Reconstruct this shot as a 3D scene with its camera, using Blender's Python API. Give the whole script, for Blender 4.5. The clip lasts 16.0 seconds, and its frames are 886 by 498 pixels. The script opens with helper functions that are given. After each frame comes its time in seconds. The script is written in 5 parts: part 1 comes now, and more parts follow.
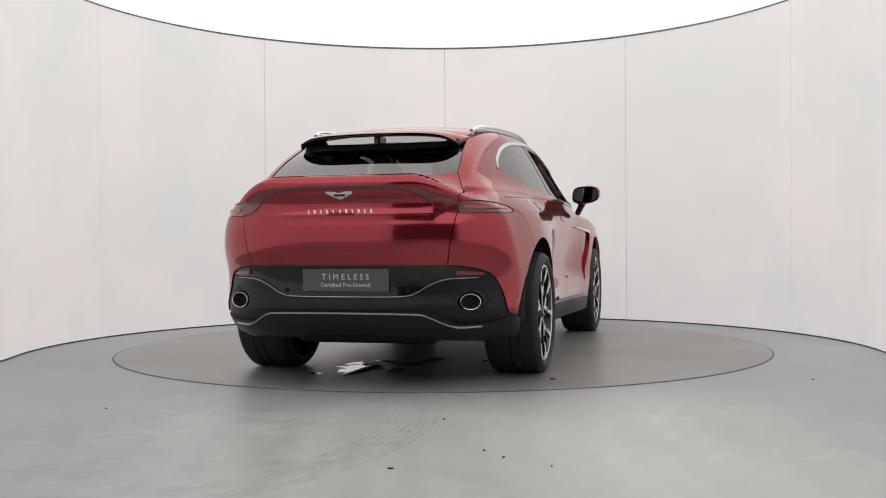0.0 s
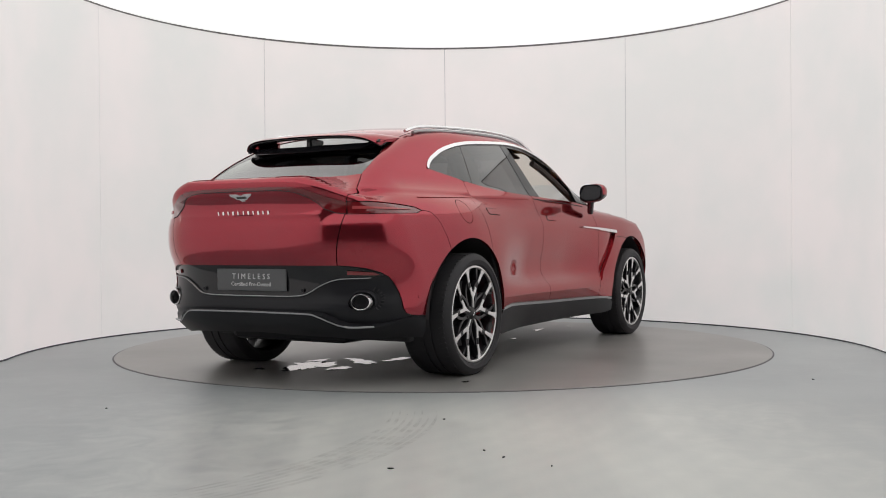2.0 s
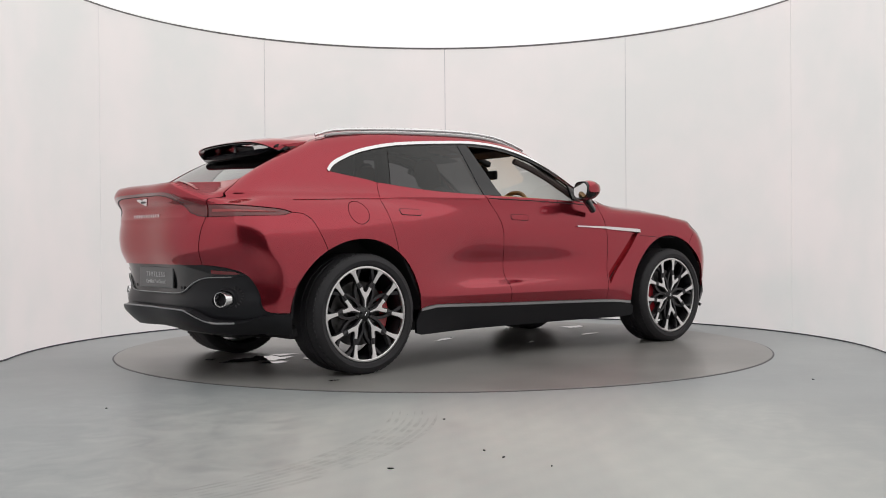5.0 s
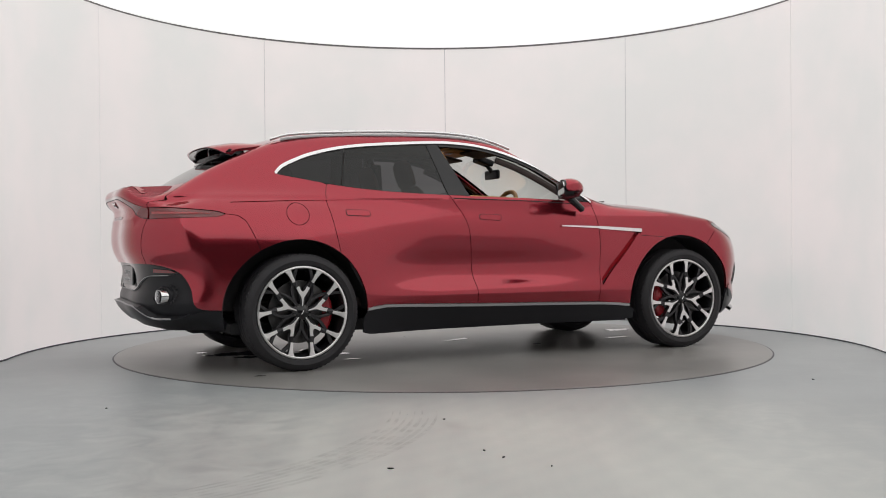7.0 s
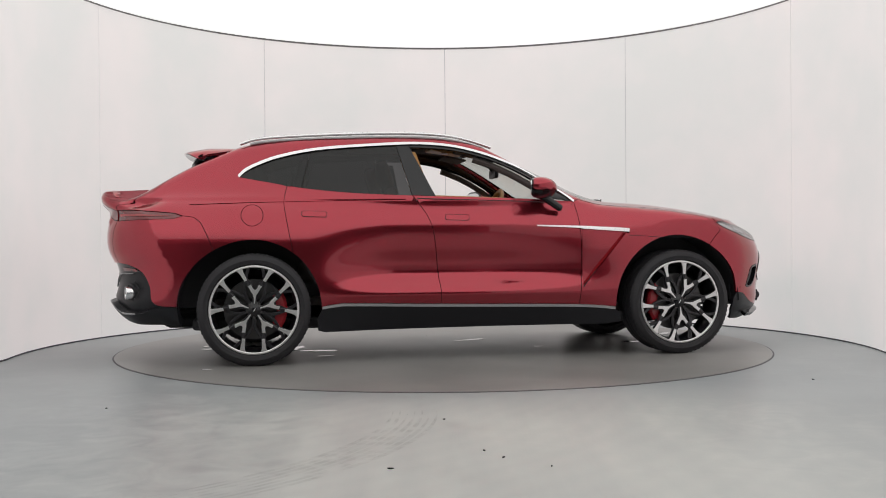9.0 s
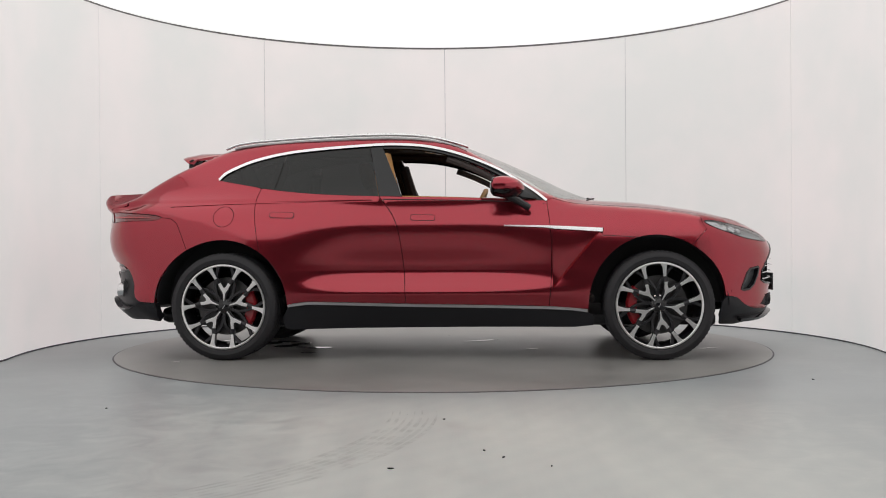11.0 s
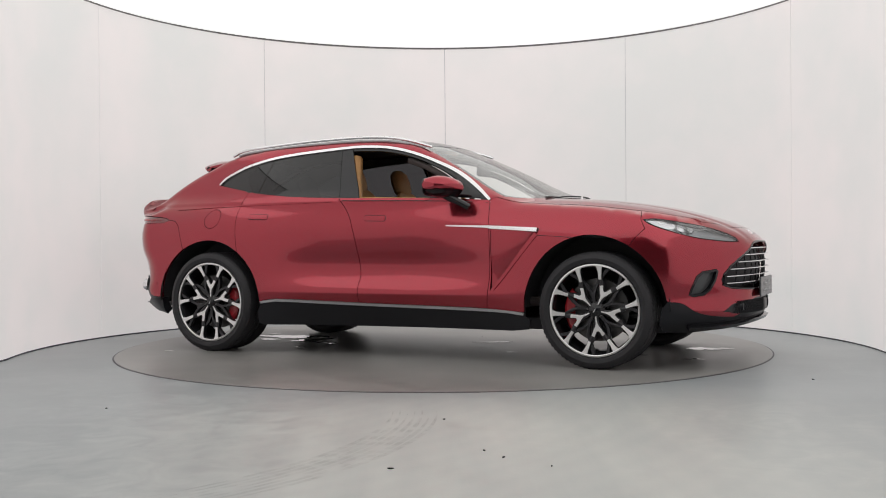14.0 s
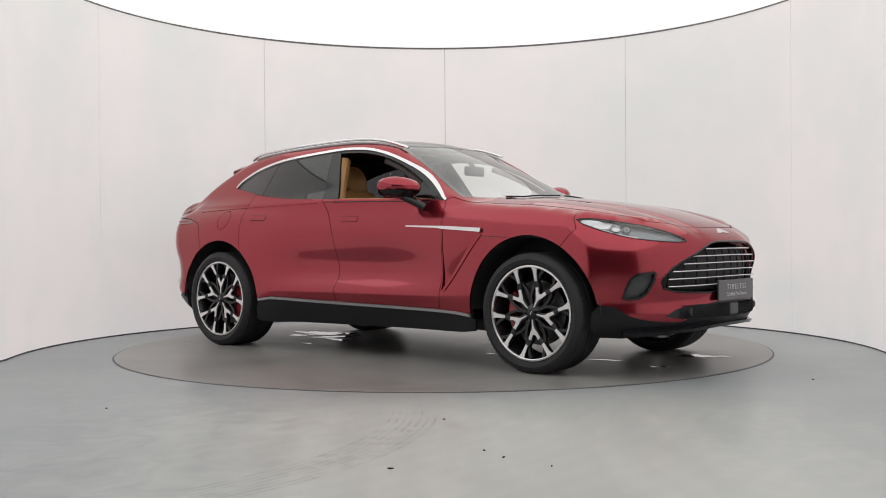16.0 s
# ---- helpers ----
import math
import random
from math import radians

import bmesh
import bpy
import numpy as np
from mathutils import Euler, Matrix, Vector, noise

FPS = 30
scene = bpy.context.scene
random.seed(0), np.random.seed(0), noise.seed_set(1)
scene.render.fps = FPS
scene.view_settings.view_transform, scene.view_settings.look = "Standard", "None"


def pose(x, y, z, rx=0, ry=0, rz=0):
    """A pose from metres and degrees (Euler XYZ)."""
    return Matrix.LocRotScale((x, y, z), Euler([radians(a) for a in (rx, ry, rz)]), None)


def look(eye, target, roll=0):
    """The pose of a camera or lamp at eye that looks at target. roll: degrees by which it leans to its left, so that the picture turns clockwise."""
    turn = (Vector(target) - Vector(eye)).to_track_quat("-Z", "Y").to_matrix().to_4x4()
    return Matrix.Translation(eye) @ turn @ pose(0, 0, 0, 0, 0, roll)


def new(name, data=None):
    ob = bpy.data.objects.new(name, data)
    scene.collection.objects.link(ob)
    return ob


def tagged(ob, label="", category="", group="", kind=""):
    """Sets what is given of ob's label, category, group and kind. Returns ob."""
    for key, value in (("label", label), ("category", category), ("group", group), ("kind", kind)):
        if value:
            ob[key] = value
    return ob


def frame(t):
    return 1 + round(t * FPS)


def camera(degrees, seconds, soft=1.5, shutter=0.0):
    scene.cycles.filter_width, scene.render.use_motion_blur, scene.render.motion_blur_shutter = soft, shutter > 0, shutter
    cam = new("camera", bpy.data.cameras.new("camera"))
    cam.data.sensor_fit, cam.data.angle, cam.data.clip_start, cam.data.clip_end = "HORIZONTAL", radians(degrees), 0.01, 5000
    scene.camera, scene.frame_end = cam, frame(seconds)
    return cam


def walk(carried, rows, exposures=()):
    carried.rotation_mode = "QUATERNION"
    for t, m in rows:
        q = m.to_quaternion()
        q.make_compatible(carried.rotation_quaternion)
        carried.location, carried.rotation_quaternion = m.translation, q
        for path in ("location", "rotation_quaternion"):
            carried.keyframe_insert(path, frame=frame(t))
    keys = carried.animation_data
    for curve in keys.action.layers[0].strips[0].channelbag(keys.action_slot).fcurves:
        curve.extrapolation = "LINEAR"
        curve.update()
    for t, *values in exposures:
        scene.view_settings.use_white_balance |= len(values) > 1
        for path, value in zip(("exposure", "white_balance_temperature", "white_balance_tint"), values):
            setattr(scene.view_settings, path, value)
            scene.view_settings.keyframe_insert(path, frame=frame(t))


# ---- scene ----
cam = camera(47.47, 16.0, soft=1.0)
EYE = (0.0, -8.101, 0.84)
AIM = (EYE[0] + 0.0035, EYE[1] + 10.0, EYE[2] - 0.0764)
walk(cam, [(0, look(EYE, AIM, -0.423)), (16, look(EYE, AIM, -0.423))])

# ---- light ----
world = bpy.data.worlds.new("hall_air")
scene.world = world
world.use_nodes = True
world.node_tree.nodes["Background"].inputs[0].default_value = (0.5, 0.5, 0.52, 1)
world.node_tree.nodes["Background"].inputs[1].default_value = 0.02
scene.view_settings.exposure = 0.0
CEILING_GLOW = 0.95
WALL_GLOW = 0.99   # emission added to the wall panels to even out their brightness


# ---- materials ----
def material(name, colour, rough=0.5, metal=0.0, coat=0.0, spread=0.0, scale=8.0, bump=0.0, bump_scale=60.0, emit=0.0):
    m = bpy.data.materials.new(name)
    m.use_nodes = True
    t = m.node_tree
    b = t.nodes["Principled BSDF"]
    b.inputs["Base Color"].default_value = (*colour, 1)
    b.inputs["Roughness"].default_value = rough
    b.inputs["Metallic"].default_value = metal
    b.inputs["Coat Weight"].default_value = coat
    b.inputs["Coat Roughness"].default_value = 0.02
    if spread or bump:
        co = t.nodes.new("ShaderNodeTexCoord")
    if spread:
        n = t.nodes.new("ShaderNodeTexNoise")
        n.inputs["Scale"].default_value = scale
        n.inputs["Detail"].default_value = 6
        r = t.nodes.new("ShaderNodeValToRGB")
        r.color_ramp.elements[0].position, r.color_ramp.elements[1].position = 0.3, 0.7
        r.color_ramp.elements[0].color = (*[v * (1 - spread) for v in colour], 1)
        r.color_ramp.elements[1].color = (*[min(1, v * (1 + spread)) for v in colour], 1)
        t.links.new(co.outputs["Object"], n.inputs["Vector"])
        t.links.new(n.outputs["Fac"], r.inputs["Fac"])
        t.links.new(r.outputs["Color"], b.inputs["Base Color"])
    if bump:
        n2 = t.nodes.new("ShaderNodeTexNoise")
        n2.inputs["Scale"].default_value = bump_scale
        n2.inputs["Detail"].default_value = 4
        u = t.nodes.new("ShaderNodeBump")
        u.inputs["Strength"].default_value = bump
        u.inputs["Distance"].default_value = 0.01
        t.links.new(co.outputs["Object"], n2.inputs["Vector"])
        t.links.new(n2.outputs["Fac"], u.inputs["Height"])
        t.links.new(u.outputs["Normal"], b.inputs["Normal"])
    if emit:
        b.inputs["Emission Color"].default_value = (*colour, 1)
        b.inputs["Emission Strength"].default_value = emit
    return m


def floor_material(name, dark, light, rough, scale, sheen_lane=False):
    """Painted concrete: cloudy tone, fine grain, scuffs and a worn sheen."""
    m = material(name, light, rough)
    t = m.node_tree
    b = t.nodes["Principled BSDF"]
    co = t.nodes.new("ShaderNodeTexCoord")
    n1, n2, n3 = (t.nodes.new("ShaderNodeTexNoise") for _ in range(3))
    for n, s, d in ((n1, scale, 8), (n2, scale * 9, 6), (n3, scale * 60, 3)):
        n.inputs["Scale"].default_value, n.inputs["Detail"].default_value = s, d
        t.links.new(co.outputs["Object"], n.inputs["Vector"])
    n2.inputs["Distortion"].default_value = 1.5
    mx = t.nodes.new("ShaderNodeMix")
    mx.data_type = "FLOAT"
    mx.inputs[0].default_value = 0.42
    t.links.new(n1.outputs["Fac"], mx.inputs[2])
    t.links.new(n2.outputs["Fac"], mx.inputs[3])
    r = t.nodes.new("ShaderNodeValToRGB")
    r.color_ramp.elements[0].position, r.color_ramp.elements[1].position = 0.34, 0.66
    r.color_ramp.elements[0].color, r.color_ramp.elements[1].color = (*dark, 1), (*light, 1)
    t.links.new(mx.outputs[0], r.inputs["Fac"])
    t.links.new(r.outputs["Color"], b.inputs["Base Color"])
    if sheen_lane:
        # drive-in lane painted paler for its sheen, with dusty streaks and faint tyre sweeps
        sp = t.nodes.new("ShaderNodeSeparateXYZ")
        t.links.new(co.outputs["Object"], sp.inputs[0])
        def math_node(op, a, k=0.0, c=None):
            n = t.nodes.new("ShaderNodeMath")
            n.operation = op
            for i, v in enumerate((a, k, c)):
                if v is None:
                    continue
                if isinstance(v, (int, float)):
                    n.inputs[i].default_value = v
                else:
                    t.links.new(v, n.inputs[i])
            return n.outputs[0]
        wob = math_node("MULTIPLY_ADD", n2.outputs["Fac"], 1.1, -0.55)
        dx = math_node("ABSOLUTE", math_node("ADD", math_node("ADD", sp.outputs["X"], -0.3), wob))
        across = t.nodes.new("ShaderNodeMapRange")
        across.interpolation_type = "SMOOTHSTEP"
        for i, v in enumerate((0.5, 2.3, 1.0, 0.0)):
            across.inputs[1 + i].default_value = v
        t.links.new(dx, across.inputs["Value"])
        along = t.nodes.new("ShaderNodeMapRange")
        along.interpolation_type = "SMOOTHSTEP"
        for i, v in enumerate((-2.0, -3.4, 0.0, 1.0)):
            along.inputs[1 + i].default_value = v
        t.links.new(sp.outputs["Y"], along.inputs["Value"])
        wave = t.nodes.new("ShaderNodeTexWave")
        wave.wave_type, wave.rings_direction = "RINGS", "Z"
        wave.inputs["Scale"].default_value, wave.inputs["Distortion"].default_value, wave.inputs["Detail"].default_value = 2.2, 6.0, 4
        wave.inputs["Detail Scale"].default_value = 0.4
        mp = t.nodes.new("ShaderNodeMapping")
        mp.inputs["Location"].default_value = (3.4, 1.2, 0)
        t.links.new(co.outputs["Object"], mp.inputs["Vector"])
        t.links.new(mp.outputs["Vector"], wave.inputs["Vector"])
        mask = math_node("MULTIPLY", across.outputs["Result"], along.outputs["Result"])
        drag = t.nodes.new("ShaderNodeTexNoise")
        drag.inputs["Scale"].default_value, drag.inputs["Detail"].default_value = 1.0, 7
        mp2 = t.nodes.new("ShaderNodeMapping")
        mp2.inputs["Scale"].default_value = (5.0, 0.7, 1)
        t.links.new(co.outputs["Object"], mp2.inputs["Vector"])
        t.links.new(mp2.outputs["Vector"], drag.inputs["Vector"])
        streak = math_node("ADD", math_node("MULTIPLY_ADD", wave.outputs["Fac"], 0.08, 0.42), math_node("MULTIPLY", drag.outputs["Fac"], 0.95))
        fac = math_node("MULTIPLY", math_node("MULTIPLY", mask, streak), math_node("MULTIPLY_ADD", n1.outputs["Fac"], 0.6, 0.55))
        mixc = t.nodes.new("ShaderNodeMix")
        mixc.data_type = "RGBA"
        t.links.new(fac, mixc.inputs[0])
        t.links.new(r.outputs["Color"], mixc.inputs[6])
        # pale tone that carries the floor's sheen in the colour
        mixc.inputs[7].default_value = (0.55, 0.555, 0.525, 1)
        t.links.new(mixc.outputs[2], b.inputs["Base Color"])
    rr = t.nodes.new("ShaderNodeMapRange")
    rr.inputs["To Min"].default_value, rr.inputs["To Max"].default_value = rough - 0.12, rough + 0.12
    t.links.new(n2.outputs["Fac"], rr.inputs["Value"])
    t.links.new(rr.outputs["Result"], b.inputs["Roughness"])
    u = t.nodes.new("ShaderNodeBump")
    u.inputs["Strength"].default_value, u.inputs["Distance"].default_value = 0.12, 0.004
    t.links.new(n3.outputs["Fac"], u.inputs["Height"])
    t.links.new(u.outputs["Normal"], b.inputs["Normal"])
    return m


def glow_sheet(name, base, cool, warm, rough, scale, glow, bump=0.0):
    """Sheet with emission of its own, with soft cloudy changes of tone."""
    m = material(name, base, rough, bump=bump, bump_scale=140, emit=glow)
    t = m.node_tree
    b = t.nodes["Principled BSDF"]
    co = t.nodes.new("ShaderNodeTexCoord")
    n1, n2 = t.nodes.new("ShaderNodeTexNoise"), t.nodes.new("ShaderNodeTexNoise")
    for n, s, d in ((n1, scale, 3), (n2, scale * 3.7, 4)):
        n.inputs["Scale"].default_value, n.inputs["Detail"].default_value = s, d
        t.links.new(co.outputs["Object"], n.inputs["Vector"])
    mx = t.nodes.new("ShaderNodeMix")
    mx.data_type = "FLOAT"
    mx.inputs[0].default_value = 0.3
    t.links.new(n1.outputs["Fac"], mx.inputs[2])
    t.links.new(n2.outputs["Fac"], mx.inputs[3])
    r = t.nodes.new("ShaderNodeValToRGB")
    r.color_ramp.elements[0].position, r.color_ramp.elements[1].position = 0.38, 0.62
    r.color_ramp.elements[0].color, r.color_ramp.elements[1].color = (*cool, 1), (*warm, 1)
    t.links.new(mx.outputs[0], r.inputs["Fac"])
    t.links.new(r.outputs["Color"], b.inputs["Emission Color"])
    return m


# the wall's even brightness comes from added emission, not from lamps
WALL = glow_sheet("white_wall_panel_added_glow", (0.44, 0.427, 0.421), (0.398, 0.402, 0.397), (0.470, 0.432, 0.430), 0.75, 0.75, WALL_GLOW, 0.03)
FLOOR = floor_material("grey_painted_concrete", (0.232, 0.256, 0.268), (0.40, 0.424, 0.428), 0.38, 0.5, sheen_lane=True)
TABLE = floor_material("turntable_coating", (0.165, 0.162, 0.155), (0.33, 0.322, 0.308), 0.34, 0.8)
GLOW = glow_sheet("ceiling_light_sheet", (0.55, 0.55, 0.54), (0.92, 0.935, 0.90), (1.0, 0.985, 0.985), 0.6, 0.35, CEILING_GLOW)
EDGE = material("dark_edge_profile", (0.08, 0.075, 0.09), 0.5, 0.3)
TRIM = material("grey_ceiling_profile", (0.16, 0.15, 0.155), 0.5, 0.2)
SEAM = material("grey_seam_profile", (0.50, 0.48, 0.52), 0.6)
HALL = material("dim_hall_wall", (0.27, 0.265, 0.27), 0.8, spread=0.1, scale=1.5)
BRASS = material("turntable_rim_steel", (0.45, 0.43, 0.40), 0.35, 0.9)
WATER = material("standing_water", (0.10, 0.095, 0.09), 0.02, coat=1.0)
PAINT = material("dark_red_metallic_paint", (0.345, 0.029, 0.045), 0.19, 0.85, 1.0, bump=0.004, bump_scale=900)
PAINT.node_tree.nodes["Principled BSDF"].inputs["Specular Tint"].default_value = (0.55, 0.14, 0.18, 1)
PAINT.node_tree.nodes["Principled BSDF"].inputs["Coat IOR"].default_value = 1.45
BLACK = material("gloss_black_plastic", (0.009, 0.009, 0.011), 0.09)
MIRROR = material("mirror_silvering", (0.75, 0.76, 0.77), 0.03, 1.0)
MATT = material("satin_black_plastic", (0.016, 0.016, 0.019), 0.34, bump=0.02, bump_scale=300)
VOID = material("dark_inner_panel", (0.035, 0.034, 0.037), 0.8)
CHROME = material("bright_brushed_chrome", (0.82, 0.82, 0.83), 0.22, 1.0)
SATIN = material("satin_silver_trim", (0.42, 0.42, 0.43), 0.5, 0.5)
TYRE = material("black_tyre_rubber", (0.030, 0.029, 0.032), 0.58, bump=0.05, bump_scale=90)
RIM = material("diamond_turned_alloy", (0.80, 0.795, 0.79), 0.34, 1.0)
RIMDARK = material("dark_alloy_paint", (0.022, 0.021, 0.024), 0.35, 0.4, 0.3)
RED = material("red_brake_caliper", (0.42, 0.02, 0.03), 0.35, coat=0.4)
DISC = material("brake_disc_steel", (0.10, 0.098, 0.098), 0.45, 0.9)
TAN = material("tan_leather", (0.42, 0.215, 0.075), 0.5, spread=0.08, scale=20, bump=0.05, bump_scale=250)
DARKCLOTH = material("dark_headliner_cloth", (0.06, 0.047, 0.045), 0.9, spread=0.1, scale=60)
LAMP = material("dark_red_tail_lamp", (0.16, 0.008, 0.012), 0.12, coat=1.0)
LAMPIN = material("pale_red_lamp_band", (0.42, 0.06, 0.065), 0.3, coat=0.5)
LETTER = material("polished_letter_metal", (0.85, 0.85, 0.86), 0.2, 0.9)
PLATE = material("dark_grey_show_plate", (0.075, 0.078, 0.082), 0.38, coat=0.2)
INK = material("pale_plate_lettering", (0.62, 0.62, 0.63), 0.5)
LENS = material("headlamp_grey_reflector", (0.36, 0.37, 0.38), 0.35, 0.5)


MATT.node_tree.nodes["Principled BSDF"].inputs["Specular IOR Level"].default_value = 0.22
TYRE.node_tree.nodes["Principled BSDF"].inputs["Specular IOR Level"].default_value = 0.3


def glass(name, tint, rough=0.0, base=0.07):
    m = bpy.data.materials.new(name)
    m.use_nodes = True
    t = m.node_tree
    t.nodes.remove(t.nodes["Principled BSDF"])
    a, g, x = t.nodes.new("ShaderNodeBsdfTransparent"), t.nodes.new("ShaderNodeBsdfGlossy"), t.nodes.new("ShaderNodeMixShader")
    f = t.nodes.new("ShaderNodeLayerWeight")
    f.inputs["Blend"].default_value = 0.5
    w, v = t.nodes.new("ShaderNodeMath"), t.nodes.new("ShaderNodeMath")
    w.operation, w.inputs[1].default_value = "POWER", 3.0
    v.operation, v.inputs[1].default_value, v.inputs[2].default_value = "MULTIPLY_ADD", 0.9, base
    t.links.new(f.outputs["Facing"], w.inputs[0])
    t.links.new(w.outputs[0], v.inputs[0])
    a.inputs["Color"].default_value = (*tint, 1)
    g.inputs["Roughness"].default_value = rough
    t.links.new(v.outputs[0], x.inputs["Fac"])
    t.links.new(a.outputs["BSDF"], x.inputs[1])
    t.links.new(g.outputs["BSDF"], x.inputs[2])
    t.links.new(x.outputs["Shader"], t.nodes["Material Output"].inputs["Surface"])
    return m


TINTED = glass("dark_privacy_glass", (0.065, 0.065, 0.068), base=0.045)
TINTED_LIGHT = glass("grey_tinted_glass", (0.13, 0.135, 0.135), base=0.11)
CLEAR = glass("clear_windscreen_glass", (0.80, 0.83, 0.80))
LENSGLASS = glass("clear_lamp_cover", (0.86, 0.87, 0.88))


# ---- mesh helpers ----
def put(name, bm, mat, parent=None, label="", smooth=False):
    me = bpy.data.meshes.new(name)
    bm.normal_update()
    bm.to_mesh(me)
    bm.free()
    if smooth:
        me.polygons.foreach_set("use_smooth", [True] * len(me.polygons))
        me.set_sharp_from_angle(angle=radians(38))
    me.materials.append(mat)
    ob = new(name, me)
    ob.parent = parent
    if label:
        ob["label"] = label
    return ob


part = put


def box(sx, sy, sz, at=(0, 0, 0), bevel=0.0, turn=None, seg=2):
    bm = bmesh.new()
    bmesh.ops.create_cube(bm, size=1, matrix=Matrix.Diagonal((sx, sy, sz, 1)))
    if bevel:
        bmesh.ops.bevel(bm, geom=list(bm.edges), offset=bevel, segments=seg, affect="EDGES", profile=0.5)
    m = Matrix.Translation(at) @ (turn if turn else Matrix.Identity(4))
    bmesh.ops.transform(bm, matrix=m, verts=bm.verts)
    return bm


def lathe(profile, n=64, start=0.0, end=360.0, axis="y"):
    """Turns (radius, along) pairs about the axis."""
    bm = bmesh.new()
    closed = end - start >= 359.9
    k = n if closed else n + 1
    rings = []
    for i in range(k):
        a = radians(start + (end - start) * i / n)
        ring = []
        for r, h in profile:
            p = (r * math.cos(a), h, r * math.sin(a)) if axis == "y" else (r * math.cos(a), r * math.sin(a), h)
            ring.append(bm.verts.new(p))
        rings.append(ring)
    for i in range(n):
        a, b = rings[i], rings[(i + 1) % k]
        for j in range(len(profile) - 1):
            bm.faces.new((a[j], a[j + 1], b[j + 1], b[j]))
    bmesh.ops.remove_doubles(bm, verts=bm.verts, dist=1e-6)
    bmesh.ops.recalc_face_normals(bm, faces=bm.faces)
    return bm


def tube(points, radius, n=8, flat=1.0, ends=True):
    """A bar along a line of points; flat squeezes it in height."""
    bm = bmesh.new()
    pts = [Vector(p) for p in points]
    rings = []
    for i, p in enumerate(pts):
        d = (pts[min(i + 1, len(pts) - 1)] - pts[max(i - 1, 0)]).normalized()
        side = d.cross(Vector((0, 0, 1)))
        side = side.normalized() if side.length > 1e-4 else Vector((1, 0, 0))
        up = side.cross(d)
        r = radius[i] if isinstance(radius, (list, tuple)) else radius
        rings.append([bm.verts.new(p + side * math.cos(2 * math.pi * k / n) * r + up * math.sin(2 * math.pi * k / n) * r * flat) for k in range(n)])
    for a, b in zip(rings, rings[1:]):
        for k in range(n):
            bm.faces.new((a[k], a[(k + 1) % n], b[(k + 1) % n], b[k]))
    if ends:
        bm.faces.new(list(reversed(rings[0])))
        bm.faces.new(rings[-1])
    bmesh.ops.recalc_face_normals(bm, faces=bm.faces)
    return bm


def prism(outline, depth, bevel=0.0):
    """An outline in x, z carried along y by depth, with eased front edges."""
    bm = bmesh.new()
    f = bm.faces.new([bm.verts.new((x, 0, z)) for x, z in outline])
    r = bmesh.ops.extrude_face_region(bm, geom=[f])
    bmesh.ops.translate(bm, vec=(0, depth, 0), verts=[v for v in r["geom"] if isinstance(v, bmesh.types.BMVert)])
    bmesh.ops.recalc_face_normals(bm, faces=bm.faces)
    if bevel:
        bmesh.ops.bevel(bm, geom=list(bm.edges), offset=bevel, segments=2, affect="EDGES", profile=0.5)
    return bm


def curve(points, step=0.03):
    """A smooth line through points (2D or 3D), as a list."""
    p = np.array(points, float)
    q = np.vstack([2 * p[0] - p[1], p, 2 * p[-1] - p[-2]])
    out = []
    for i in range(1, len(q) - 2):
        n = max(1, int(np.linalg.norm(q[i + 1] - q[i]) / step))
        for k in range(n):
            t = k / n
            a, b, c, d = q[i - 1], q[i], q[i + 1], q[i + 2]
            out.append(0.5 * (2 * b + (c - a) * t + (2 * a - 5 * b + 4 * c - d) * t * t + (3 * b - a - 3 * c + d) * t ** 3))
    out.append(p[-1])
    return [tuple(v) for v in out]


# ---- the room ----
RW, HW, WX, WY = 3.241, 2.954, 0.024, -0.226
PANEL = 35.45
SIDE_END = -7.4   # where the straight side walls stop, towards the dim hall


def plan(s, out=0.0):
    """A place on the U-shaped wall line: s metres from the middle of its round end, out metres outward."""
    r, half = RW, RW * math.radians(100)
    a = max(-half, min(half, s)) / r
    x, y = WX + (r + out) * math.sin(a), WY + (r + out) * math.cos(a)
    rest = abs(s) - half
    if rest > 0:
        y -= rest
    return x, y


def wall_band(name, s0, s1, z0, z1, inner, outer, mat, parent=None, label=""):
    n = max(2, int((s1 - s0) / 0.1))
    bm = bmesh.new()
    cols = []
    for i in range(n + 1):
        s = s0 + (s1 - s0) * i / n
        cols.append([bm.verts.new((*plan(s, r), z)) for r, z in ((inner, z0), (inner, z1), (outer, z1), (outer, z0))])
    for u, v in zip(cols, cols[1:]):
        for k in range(4):
            bm.faces.new((u[k], u[(k + 1) % 4], v[(k + 1) % 4], v[k]))
    bm.faces.new(cols[0])
    bm.faces.new(cols[-1][::-1])
    bmesh.ops.recalc_face_normals(bm, faces=bm.faces)
    return put(name, bm, mat, parent, label, True)


